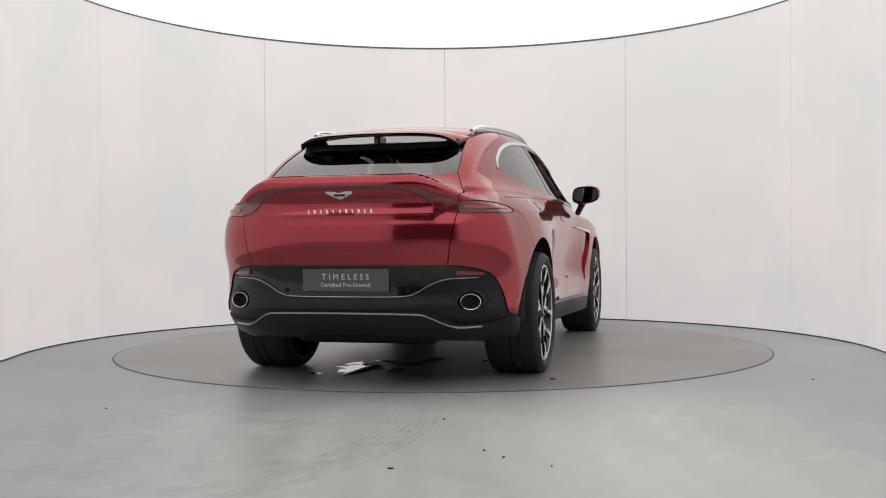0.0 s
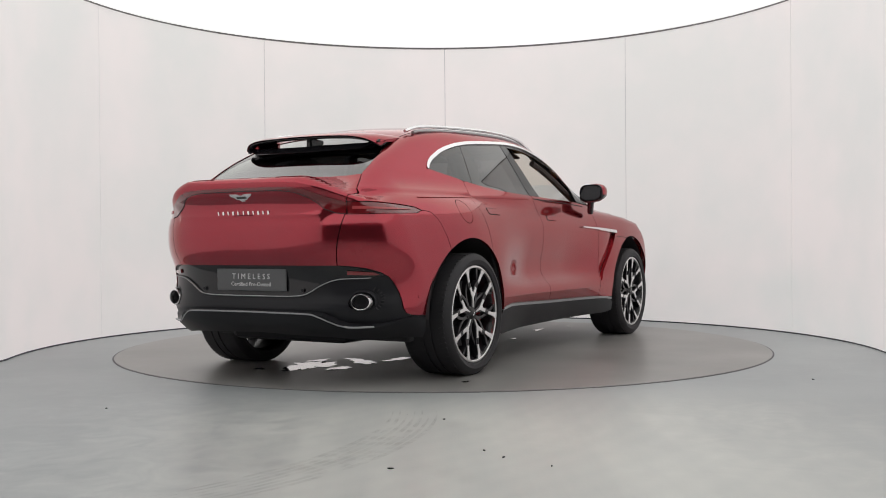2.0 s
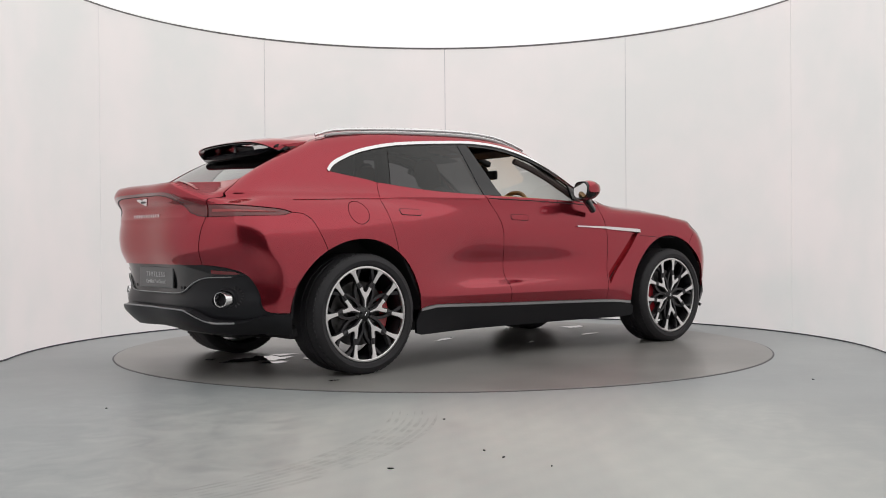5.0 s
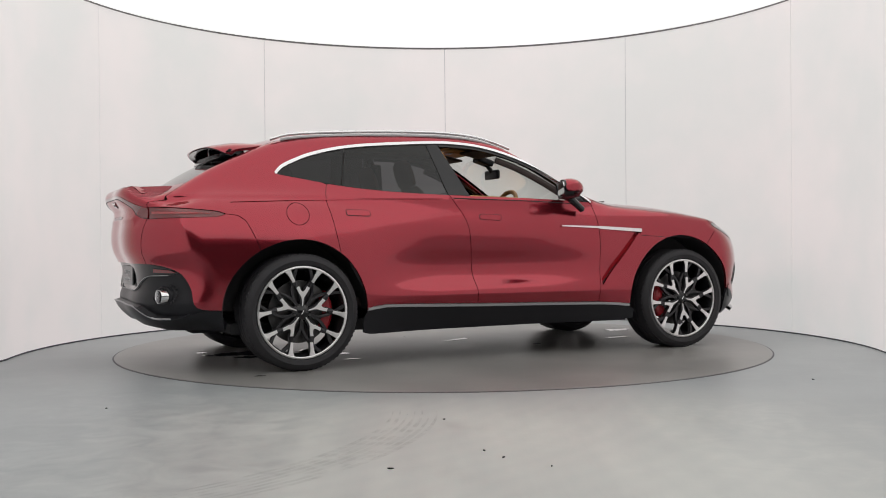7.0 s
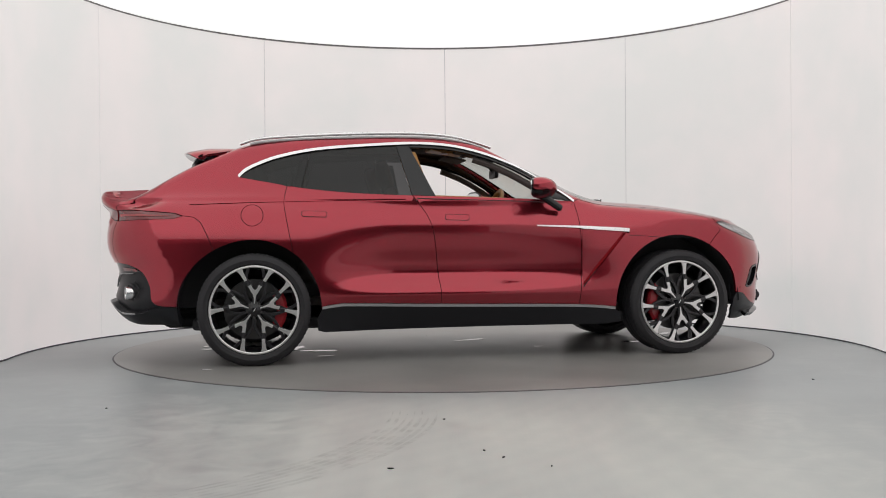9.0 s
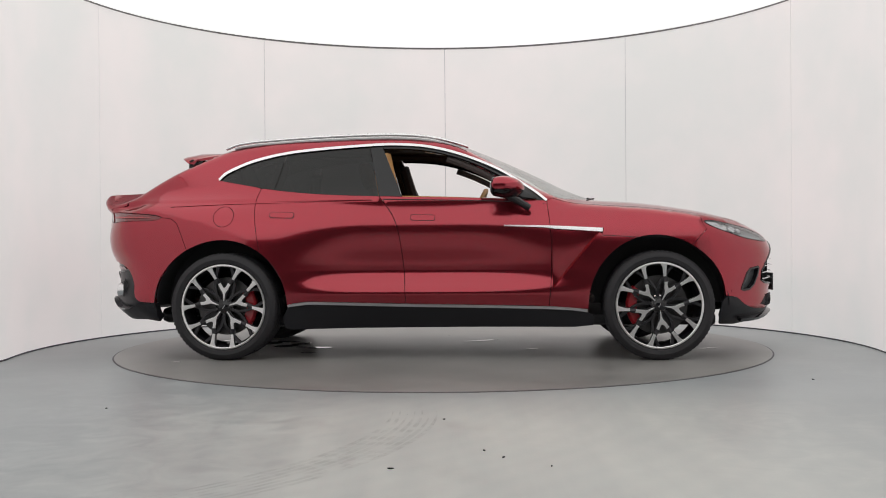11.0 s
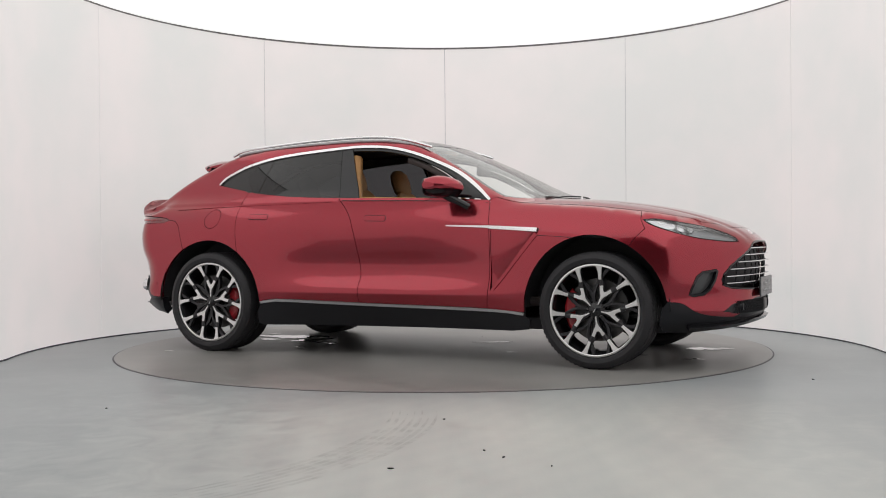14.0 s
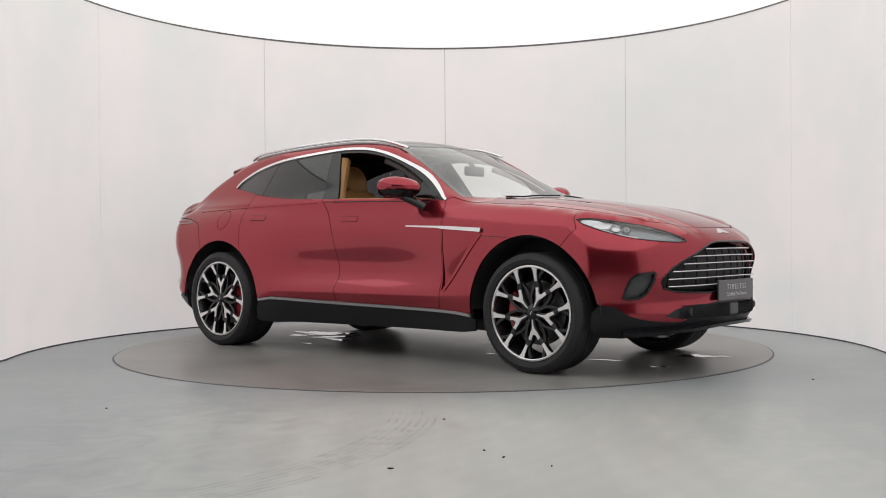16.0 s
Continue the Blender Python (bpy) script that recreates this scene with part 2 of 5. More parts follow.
def room():
    """U-shaped wall of tall panels, bright ceiling sheet, painted floor, and the dim hall behind the camera."""
    wall = tagged(new("wall_round"), "tall matt white panels with added glow in a round studio wall", "wall", kind="structure")
    pitch = RW * radians(PANEL)
    reach = RW * math.radians(100) + (WY + RW * math.cos(math.radians(100)) - SIDE_END)
    seams = [0.014 + pitch * k for k in range(-5, 6)]
    seams = [s for s in seams if abs(s) < reach - 0.3]
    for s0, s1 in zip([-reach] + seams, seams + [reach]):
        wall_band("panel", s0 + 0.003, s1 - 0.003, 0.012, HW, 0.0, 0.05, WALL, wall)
    for s in seams:
        wall_band("seam", s - 0.008, s + 0.008, 0.012, HW, 0.004, 0.02, SEAM, wall, "thin grey joint between panels")
    tagged(wall_band("trim_top", -reach, reach, HW - 0.001, HW + 0.012, -0.005, 0.06, TRIM), "thin dark profile along the round wall", "trim", kind="structure")
    tagged(wall_band("trim_floor", -reach, reach, 0.0, 0.012, 0.004, 0.06, EDGE), "thin dark profile along the round wall", "trim", kind="structure")
    bm = bmesh.new()
    bm.faces.new([bm.verts.new((*plan(-reach + 2 * reach * i / 200, 0.06), HW + 0.03)) for i in range(201)])
    bm.normal_update()
    for f in bm.faces:
        if f.normal.z > 0:
            f.normal_flip()
    tagged(put("ceiling", bm, GLOW), "glowing white stretched ceiling sheet", "ceiling", kind="structure")
    tagged(put("floor", box(14, 17, 0.1, (0, -5, -0.05)), FLOOR), "grey painted concrete floor with worn sheen", "floor", kind="structure")
    for nm, s, p in (("wall_hall_west", (0.1, 17, 3.6), (-6.5, -5, 1.8)), ("wall_hall_east", (0.1, 17, 3.6), (6.5, -5, 1.8)),
                     ("wall_hall_south", (13.1, 0.1, 3.6), (0, -13.4, 1.8)), ("wall_hall_north", (13.1, 0.1, 3.6), (0, 3.6, 1.8)),
                     ("ceiling_hall", (13.1, 17, 0.1), (0, -5, 3.65))):
        tagged(put(nm, box(*s, p), HALL), "dim grey plastered hall surface", "ceiling" if "ceil" in nm else "wall", kind="structure")


room()


def tyre_marks():
    """Faint swept rubber marks on the concrete, in fine parallel bands."""
    m = bpy.data.materials.new("faint_rubber_smear")
    m.use_nodes = True
    t = m.node_tree
    b = t.nodes["Principled BSDF"]
    b.inputs["Base Color"].default_value = (0.13, 0.14, 0.13, 1)
    b.inputs["Roughness"].default_value = 0.6
    n = t.nodes.new("ShaderNodeTexNoise")
    n.inputs["Scale"].default_value, n.inputs["Detail"].default_value = 9.0, 6
    co = t.nodes.new("ShaderNodeTexCoord")
    t.links.new(co.outputs["Object"], n.inputs["Vector"])
    g = t.nodes.new("ShaderNodeMapRange")
    for i, v in enumerate((0.40, 0.66, 0.0, 0.15)):
        g.inputs[1 + i].default_value = v
    t.links.new(n.outputs["Fac"], g.inputs["Value"])
    t.links.new(g.outputs["Result"], b.inputs["Alpha"])
    bm = bmesh.new()
    for cx, cy, r, a0, a1, bands in ((-2.3, -3.2, 2.05, -52, 2, 7),):
        for k in range(bands):
            rr = r + 0.036 * k
            row = []
            for i in range(33):
                a = radians(a0 + (a1 - a0) * i / 32 + 2.5 * math.sin(k * 2.1))
                w = 0.014 * math.sin(math.pi * i / 32) + 0.001
                row.append([bm.verts.new((cx + (rr + d) * math.cos(a), cy + (rr + d) * math.sin(a), 0.0012)) for d in (-w, w)])
            for u, v in zip(row, row[1:]):
                bm.faces.new((u[0], u[1], v[1], v[0]))
    bmesh.ops.recalc_face_normals(bm, faces=bm.faces)
    tagged(put("tyre_marks", bm, m), "faint dark swept tyre marks on the concrete floor", "tyre marks", kind="stuff")


tyre_marks()


# ---- the turntable ----
RT = 2.527


def turntable():
    t = tagged(new("turntable"), "round grey-brown motorised turntable flush in the floor", "turntable")
    put("deck", lathe([(0.0, 0.006), (RT - 0.02, 0.006), (RT - 0.008, 0.004), (RT - 0.008, 0.001)], 160, axis="z"), TABLE, t, smooth=False)
    put("rim", lathe([(RT - 0.008, 0.0015), (RT + 0.004, 0.0015), (RT + 0.004, 0.0005)], 160, axis="z"), EDGE, t, "thin dark gap ring")
    return t


table = turntable()


# ---- the car: its surface ----
def lin(t, pairs):
    """Smooth interpolation through (t, value) pairs."""
    xs, ys = np.array(pairs, float).T
    t = np.clip(t, xs[0], xs[-1])
    m = np.gradient(ys, xs)
    i = np.clip(np.searchsorted(xs, t) - 1, 0, len(xs) - 2)
    h = xs[i + 1] - xs[i]
    u = (t - xs[i]) / h
    return (ys[i] * (1 + 2 * u) * (1 - u) ** 2 + h * m[i] * u * (1 - u) ** 2 + ys[i + 1] * u * u * (3 - 2 * u) + h * m[i + 1] * u * u * (u - 1))


def step(a, b, x):
    u = np.clip((x - a) / (b - a), 0, 1)
    return u * u * (3 - 2 * u)


def smin(a, b, k):
    h = np.clip(0.5 + 0.5 * (b - a) / k, 0, 1)
    return b * (1 - h) + a * h - k * h * (1 - h)


def smax(a, b, k):
    return -smin(-a, -b, k)


WIDE = [(-2.5, 0.868), (-2.1, 0.925), (-1.8, 0.968), (-1.5, 0.99), (-1.1, 0.98), (-0.6, 0.958), (0.0, 0.952), (0.6, 0.96), (1.1, 0.985), (1.5, 0.998), (1.9, 0.985), (2.3, 0.93)]
DOOR = [(0.2, -0.10), (0.36, -0.03), (0.42, -0.010), (0.475, 0.002), (0.495, -0.004), (0.58, -0.064), (0.605, -0.074), (0.66, -0.075), (0.80, -0.046), (0.90, -0.031), (0.93, -0.030), (1.0, -0.043), (1.08, -0.068), (1.15, -0.105), (1.3, -0.2)]
FLANK = [(0.2, -0.03), (0.36, -0.012), (0.5, 0.0), (0.62, 0.004), (0.75, 0.002), (0.86, -0.008), (0.95, -0.030), (1.02, -0.060), (1.08, -0.105), (1.14, -0.17), (1.3, -0.40)]
REARX = [(0.2, -2.10), (0.28, -2.34), (0.36, -2.455), (0.44, -2.505), (0.55, -2.485), (0.68, -2.50), (0.78, -2.545), (0.92, -2.555), (1.02, -2.533), (1.06, -2.54), (1.10, -2.572), (1.14, -2.592), (1.2, -2.592)]
FRONTX = [(0.18, 2.24), (0.28, 2.40), (0.36, 2.455), (0.46, 2.455), (0.56, 2.475), (0.70, 2.48), (0.80, 2.455), (0.88, 2.40), (0.95, 2.3)]
HOOD = [(0.6, 1.19), (1.1, 1.145), (1.44, 1.121), (1.68, 1.090), (1.93, 1.044), (2.18, 0.972), (2.35, 0.905), (2.5, 0.82)]
ROOF = [(-3.0, 0.5), (-2.55, 0.97), (-2.4, 1.15), (-2.2, 1.29), (-2.0, 1.405), (-1.8, 1.495), (-1.62, 1.565), (-1.3, 1.625), (-0.87, 1.650), (-0.42, 1.658), (-0.1, 1.638), (0.08, 1.606), (0.32, 1.518), (0.56, 1.417), (0.8, 1.302), (1.05, 1.168), (1.3, 1.00), (1.7, 0.75), (2.8, 0.0)]
CABIN = [(-2.5, 0.60), (-2.1, 0.70), (-1.65, 0.775), (-1.2, 0.835), (-0.5, 0.87), (0.3, 0.865), (0.8, 0.84), (1.2, 0.78)]


def inside(x, y, z):
    """Positive within the car's body, about metres deep."""
    a = np.abs(y)
    d = step(-1.22, -0.5, x) * (1 - step(0.12, 1.25, x))
    side = lin(x, WIDE) - 0.025 - 0.0105 * x + d * lin(z, DOOR) + (1 - d) * lin(z, FLANK) - a
    rear = x - lin(z, REARX) + 0.03 - 0.42 * (a / 0.95) ** 3.4 - 0.03 * (1 - step(0.0, 0.6, a))
    front = lin(z, FRONTX) - 0.006 - 0.56 * (a / 0.98) ** 2.7 - x
    back_deck = 1.075 + 0.110 * (1 - step(0.40, 0.74, a)) * step(-2.15, -2.50, x) + 0.025 * (1 - step(0.5, 0.9, a)) - 0.03 * step(0.6, 0.95, a)
    hood = lin(x, HOOD) - 0.06 * (a / 0.8) ** 2 - 0.010 * np.exp(-((a - 0.40 + 0.08 * (x - 1.5)) / 0.045) ** 2) + 0.009 * step(0.36, 0.52, a) * (1 - step(0.62, 0.8, a))
    mid = 1.15 - 0.03 * (a / 0.85) ** 2
    deck = back_deck + (mid + 0.02 - back_deck) * step(-2.34, -2.02, x)
    deck = deck + (hood - deck) * step(0.5, 0.9, x)
    low = smin(smin(side, deck - z, 0.05), smin(rear, front, 0.02), 0.06)
    tumble = np.where(z > 1.14, z - 1.14, (1.14 - z) * 1.6)
    flank = lin(x, CABIN) - 0.02 - 0.009 * x - 0.44 * tumble - 0.16 * tumble ** 2 - a
    top = (lin(x + 0.15 * np.minimum(a / 0.75, 1.2) ** 2 * step(0.0, 0.6, x), ROOF) - 0.012 - 0.05 * (a / 0.6) ** 2 - z) * 0.92
    up = np.minimum(smin(flank, top, 0.05), z - 1.03)
    return smax(low, up, 0.10)


def normal_at(p):
    e = 2e-4
    x, y, z = p.T
    g = np.stack([inside(x - e, y, z) - inside(x + e, y, z), inside(x, y - e, z) - inside(x, y + e, z), inside(x, y, z - e) - inside(x, y, z + e)], 1)
    return g / np.maximum(np.linalg.norm(g, axis=1), 1e-9)[:, None]


def first_hit(start, way, reach, steps=80):
    """The first place where each ray enters the body."""
    n = len(start)
    lo, hi, done = np.zeros(n), np.full(n, reach), np.zeros(n, bool)
    for k in range(1, steps + 1):
        d = reach * k / steps
        p = start + way * d
        now = inside(*p.T) > 0
        fresh = now & ~done
        hi[fresh], lo[fresh] = d, reach * (k - 1) / steps
        done |= now
    for _ in range(18):
        m = (lo + hi) / 2
        p = start + way * m[:, None]
        i = inside(*p.T) > 0
        hi = np.where(i, m, hi)
        lo = np.where(i, lo, m)
    return start + way * hi[:, None]


TURN, TR = 1.6, 0.9   # where the wrap round the ends begins, and metres for each radian there


def onto(kind, uv):
    """Flat (u, v) places to the body's surface. side: u along the car and round its ends, v height; rear, front: u across, v height; top: u along, v across."""
    u, v = np.array(uv, float).T
    n = len(u)
    if kind == "side":
        t = np.where(u > TURN, (u - TURN) / TR, np.where(u < -TURN, (u + TURN) / TR, 0.0))
        way = np.stack([np.sin(t), -np.cos(t), np.zeros(n)], 1)
        base = np.stack([np.clip(u, -TURN, TURN), np.zeros(n), v], 1)
        return first_hit(base + way * 1.3, -way, 1.28)
    if kind in ("rear", "front"):
        s = -1 if kind == "rear" else 1
        return first_hit(np.stack([np.full(n, 2.75 * s), u, v], 1), np.tile([-s, 0, 0], (n, 1)), 1.4)
    return first_hit(np.stack([u, v, np.full(n, 1.8)], 1), np.tile([0, 0, -1], (n, 1)), 1.2)


def flat(kind, p):
    """The reverse of onto for side."""
    p = np.array(p, float)
    x, y, z = p.T
    f = TURN + TR * np.arctan2(x - TURN, -y)
    b = -TURN - TR * np.arctan2(-TURN - x, -y)
    u = np.where(x > TURN, f, np.where(x < -TURN, b, x))
    return [tuple(q) for q in np.stack([u, z], 1)]


def shrink(poly, gap):
    p = np.array(poly, float)
    keep = np.linalg.norm(p - np.roll(p, 1, 0), axis=1) > 1e-5
    p = p[keep]
    area = np.sum(p[:, 0] * np.roll(p[:, 1], -1) - np.roll(p[:, 0], -1) * p[:, 1])
    a, b = p - np.roll(p, 1, 0), np.roll(p, -1, 0) - p
    a, b = a / np.linalg.norm(a, axis=1)[:, None], b / np.linalg.norm(b, axis=1)[:, None]
    na, nb = np.stack([-a[:, 1], a[:, 0]], 1), np.stack([-b[:, 1], b[:, 0]], 1)
    m = na + nb
    m = m / np.maximum((m * m).sum(1), 0.6)[:, None] * 2
    return p + m * gap * (1 if area > 0 else -1)


def within(pts, poly):
    x, y = pts.T
    r = np.zeros(len(x), bool)
    px, py = poly.T
    qx, qy = np.roll(px, -1), np.roll(py, -1)
    for a, b, c, d in zip(px, py, qx, qy):
        if b != d:
            r ^= ((b > y) != (d > y)) & (x < (c - a) * (y - b) / (d - b) + a)
    return r


from mathutils.geometry import delaunay_2d_cdt


def dense(poly, most):
    out = []
    for a, b in zip(poly, list(poly[1:]) + [poly[0]]):
        n = max(1, int(math.ceil(math.dist(a, b) / most)))
        out += [(a[0] + (b[0] - a[0]) * k / n, a[1] + (b[1] - a[1]) * k / n) for k in range(n)]
    return out


def panel(name, kind, outline, mat, parent, holes=(), lift=0.0, grid=0.03, thick=0.016, gap=0.0022, both=True, label="", shape=None):
    """A piece of the skin, cut by its outline, with returned edges. lift: proud (+) or sunk (-) of the skin. both: on the two sides of the car.
    shape: a further offset along the normal as a function of (u, v)."""
    outer = shrink(dense(outline, grid), gap)
    loops = [outer] + [shrink(dense(h, grid), -gap) for h in holes]
    verts, faces = [], []
    for lp in loops:
        faces.append(list(range(len(verts), len(verts) + len(lp))))
        verts += [Vector(q) for q in lp]
    lo, hi = outer.min(0), outer.max(0)
    gx, gy = np.meshgrid(np.arange(lo[0] + grid / 2, hi[0], grid), np.arange(lo[1] + grid / 2, hi[1], grid))
    g = np.stack([gx.ravel(), gy.ravel()], 1)
    if len(g):
        edge = np.vstack(loops)
        near = np.array([np.min(np.hypot(*(edge - q).T)) for q in g])
        ok = within(g, outer) & (near > grid * 0.42)
        for h in loops[1:]:
            ok &= ~within(g, h)
        verts += [Vector(q) for q in g[ok]]
    rims = [(f[k], f[(k + 1) % len(f)]) for f in faces[1:] for k in range(len(f))]
    v2, _, tris, *_ = delaunay_2d_cdt(verts, rims, faces[:1], 1, 1e-6)
    uv = np.array([tuple(v) for v in v2])
    tris = [t for t in tris if len(set(t)) == 3]
    if holes:
        mid = np.array([uv[list(t)].mean(0) for t in tris])
        out = np.zeros(len(tris), bool)
        for h in loops[1:]:
            out |= within(mid, h)
        tris = [t for t, o in zip(tris, out) if not o]
    p = onto(kind, uv)
    nrm = normal_at(p)
    off = np.full(len(p), lift)
    if shape:
        off = off + shape(*uv.T)
    p = p + nrm * off[:, None]
    if shape:
        fn = np.zeros_like(p)
        for t in tris:
            c = np.cross(p[t[1]] - p[t[0]], p[t[2]] - p[t[0]])
            c = c if c @ nrm[t[0]] > 0 else -c
            for k in t:
                fn[k] += c
        nrm = fn / np.maximum(np.linalg.norm(fn, axis=1), 1e-12)[:, None]
    count = {}
    tri2 = []
    for t in tris:
        c = np.cross(p[t[1]] - p[t[0]], p[t[2]] - p[t[0]])
        t = tuple(t) if c @ nrm[t[0]] > 0 else (t[0], t[2], t[1])
        tri2.append(t)
        for a, b in ((t[0], t[1]), (t[1], t[2]), (t[2], t[0])):
            count[(a, b)] = count.get((a, b), 0) + 1
    pts, nor, fcs = [tuple(q) for q in p], [tuple(q) for q in nrm], list(tri2)
    for (a, b) in count:
        if (b, a) not in count:
            d = p[b] - p[a]
            s = np.cross(d, nrm[a])
            s = s / max(np.linalg.norm(s), 1e-9)
            i = len(pts)
            pts += [tuple(p[a]), tuple(p[b]), tuple(p[b] - nrm[b] * thick), tuple(p[a] - nrm[a] * thick)]
            nor += [tuple(s)] * 4
            fcs.append((i, i + 3, i + 2, i + 1))
    made = []
    for m in (1, -1) if both else (1,):
        me = bpy.data.meshes.new(name)
        me.from_pydata([(x, y * m, z) for x, y, z in pts], [], fcs if m == 1 else [tuple(reversed(f)) for f in fcs])
        me.polygons.foreach_set("use_smooth", [True] * len(me.polygons))
        me.normals_split_custom_set_from_vertices([(x, y * m, z) for x, y, z in nor])
        me.materials.append(mat)
        ob = new(name, me)
        ob.parent = parent
        if label:
            ob["label"] = label
        made.append(ob)
    return made


def ribbon(line, w0, w1=None):
    """The outline of a band of width w0 (to w1 at its end) along a flat line."""
    p = np.array(line, float)
    d = np.gradient(p, axis=0)
    d = d / np.linalg.norm(d, axis=1)[:, None]
    n = np.stack([-d[:, 1], d[:, 0]], 1)
    w = np.linspace(w0, w0 if w1 is None else w1, len(p))[:, None] / 2
    return [tuple(q) for q in p + n * w] + [tuple(q) for q in (p - n * w)[::-1]]


def ring(x, z, r, n=40, rz=None):
    return [(x + r * math.cos(2 * math.pi * k / n), z + (rz or r) * math.sin(2 * math.pi * k / n)) for k in range(n)]


def arc(cx, cz, r, a0, a1, n=30):
    return [(cx + r * math.cos(radians(a0 + (a1 - a0) * k / n)), cz + r * math.sin(radians(a0 + (a1 - a0) * k / n))) for k in range(n + 1)]


# ---- the car: its pieces ----
car = tagged(new("car"), "dark red metallic sport utility car with open front windows", "car")
WHEELS = ((1.53, 0.380), (-1.53, 0.380))

# lines that neighbouring pieces share (u along the car, v height)
BELT = curve([(-1.64, 1.295), (-1.43, 1.255), (-1.2, 1.215), (-0.93, 1.185), (-0.69, 1.17), (-0.43, 1.16)])
BELT2 = [(-0.43, 1.16), (-0.26, 1.155), (0.2, 1.145), (0.5, 1.135), (0.76, 1.118)]
DLO_TOP = curve([(-1.64, 1.295), (-1.58, 1.345), (-1.50, 1.385), (-1.37, 1.435), (-1.16, 1.483), (-0.92, 1.512), (-0.51, 1.54), (-0.31, 1.543), (-0.10, 1.525), (0.11, 1.475), (0.32, 1.395), (0.48, 1.315), (0.66, 1.195), (0.76, 1.118)])
SEAM_R = curve([(-1.30, 1.225), (-1.325, 1.11), (-1.30, 0.93), (-1.54 + 0.462 * math.cos(radians(54)), 0.375 + 0.478 * math.sin(radians(54)))])
SEAM_M = curve([(-0.43, 1.16), (-0.40, 1.12), (-0.33, 1.02), (-0.29, 0.91), (-0.265, 0.75), (-0.245, 0.55), (-0.235, 0.395)])
SEAM_F = curve([(0.76, 1.118), (0.775, 1.0), (0.785, 0.90), (0.79, 0.74), (0.785, 0.54), (0.77, 0.375)])
SILL = curve([(-1.075, 0.395), (-0.96, 0.41), (-0.86, 0.412), (-0.235, 0.395), (0.77, 0.375), (1.04, 0.355)])
ARCH_R = [(-1.54 + 0.462 * math.cos(a), 0.375 + 0.478 * math.sin(a)) for a in np.linspace(0, math.pi, 41)]
ARCH_F = [(1.507 + 0.462 * math.cos(a), 0.375 + 0.493 * math.sin(a)) for a in np.linspace(0, math.pi, 41)]


def cut(line, lo, hi):
    return [q for q in line if lo - 1e-6 <= q[0] <= hi + 1e-6]


# hood edge, in (x, y)
HOOD_EDGE = curve([(0.80, -0.80), (1.15, -0.79), (1.55, -0.765), (1.80, -0.735), (2.0, -0.68), (2.14, -0.585), (2.20, -0.50)])
HOOD_NOSE = curve([(2.20, -0.50), (2.235, -0.44), (2.275, -0.36), (2.315, -0.22), (2.325, 0.0)])
edge_side = flat("side", onto("top", HOOD_EDGE))
nose_side = flat("side", onto("top", HOOD_NOSE))
HOOD_FULL = HOOD_EDGE + HOOD_NOSE[1:]
full = HOOD_FULL + [(x, -y) for x, y in reversed(HOOD_FULL[:-1])]
cowl = [(x, y) for x, y in curve([(0.80, 0.80), (0.84, 0.755), (0.98, 0.66), (1.08, 0.5), (1.16, 0.25), (1.185, 0.0), (1.16, -0.25), (1.08, -0.5), (0.98, -0.66), (0.84, -0.755), (0.80, -0.80)])]
panel("bonnet", "top", full + cowl[1:-1], PAINT, car, both=False, grid=0.035)

END_F = TURN + TR * math.pi / 2
END_R = -TURN - TR * math.pi / 2

# doors
panel("rear_door", "side", BELT[[i for i, q in enumerate(BELT) if q[0] > -1.29][0]:] + SEAM_M[1:] + cut(SILL, -1.04, -0.25)[::-1] + ARCH_R[:12] + SEAM_R[::-1], PAINT, car)
panel("front_door", "side", [BELT2[0]] + BELT2[1:] + SEAM_F[1:] + cut(SILL, -0.22, 0.75)[::-1] + SEAM_M[::-1][:-1], PAINT, car)

# front wing
VENT = [(0.80, 0.93), (1.15, 0.915), (1.135, 0.865), (0.80, 0.50)]
bump_line = curve([ARCH_F[13], (1.795, 0.855), (1.845, 0.905)])
edge_z = float(np.interp(1.83, *np.array(edge_side).T))
wing_top = [q for q in edge_side if q[0] < 1.82] + [(1.83, edge_z)]
panel("front_wing", "side", SEAM_F + [(0.77, 0.375), (1.043, 0.355)] + ARCH_F[::-1][:28] + bump_line[1:] + [(1.822, 0.965)] + wing_top[::-1], PAINT, car, holes=[VENT])
def vent_dip(u, v):
    """The side vent sinks towards its slanted blade."""
    gone = ((v - 0.50) * 0.34 - (u - 0.80) * 0.375) / 0.506
    return -0.028 * np.exp(-np.maximum(gone, 0) / 0.07)


panel("side_vent", "side", VENT, PAINT, car, lift=-0.002, thick=0.01, gap=0.0, grid=0.02, shape=vent_dip)
panel("strake", "side", ribbon([(0.46, 0.94), (0.76, 0.929), (0.80, 0.925), (1.145, 0.903)], 0.012, 0.03), CHROME, car, lift=0.018, thick=0.03, label="bright metal side strake")
panel("vent_blade", "side", [(1.12, 0.89), (1.15, 0.875), (0.83, 0.50), (0.80, 0.50)], PAINT, car, lift=0.006, thick=0.03)


panel("wing_seam", "side", ribbon([(1.145, 0.868), (1.27, 0.862), (1.385, 0.852)], 0.0035), VOID, car, lift=0.0006, thick=0.002, gap=0)

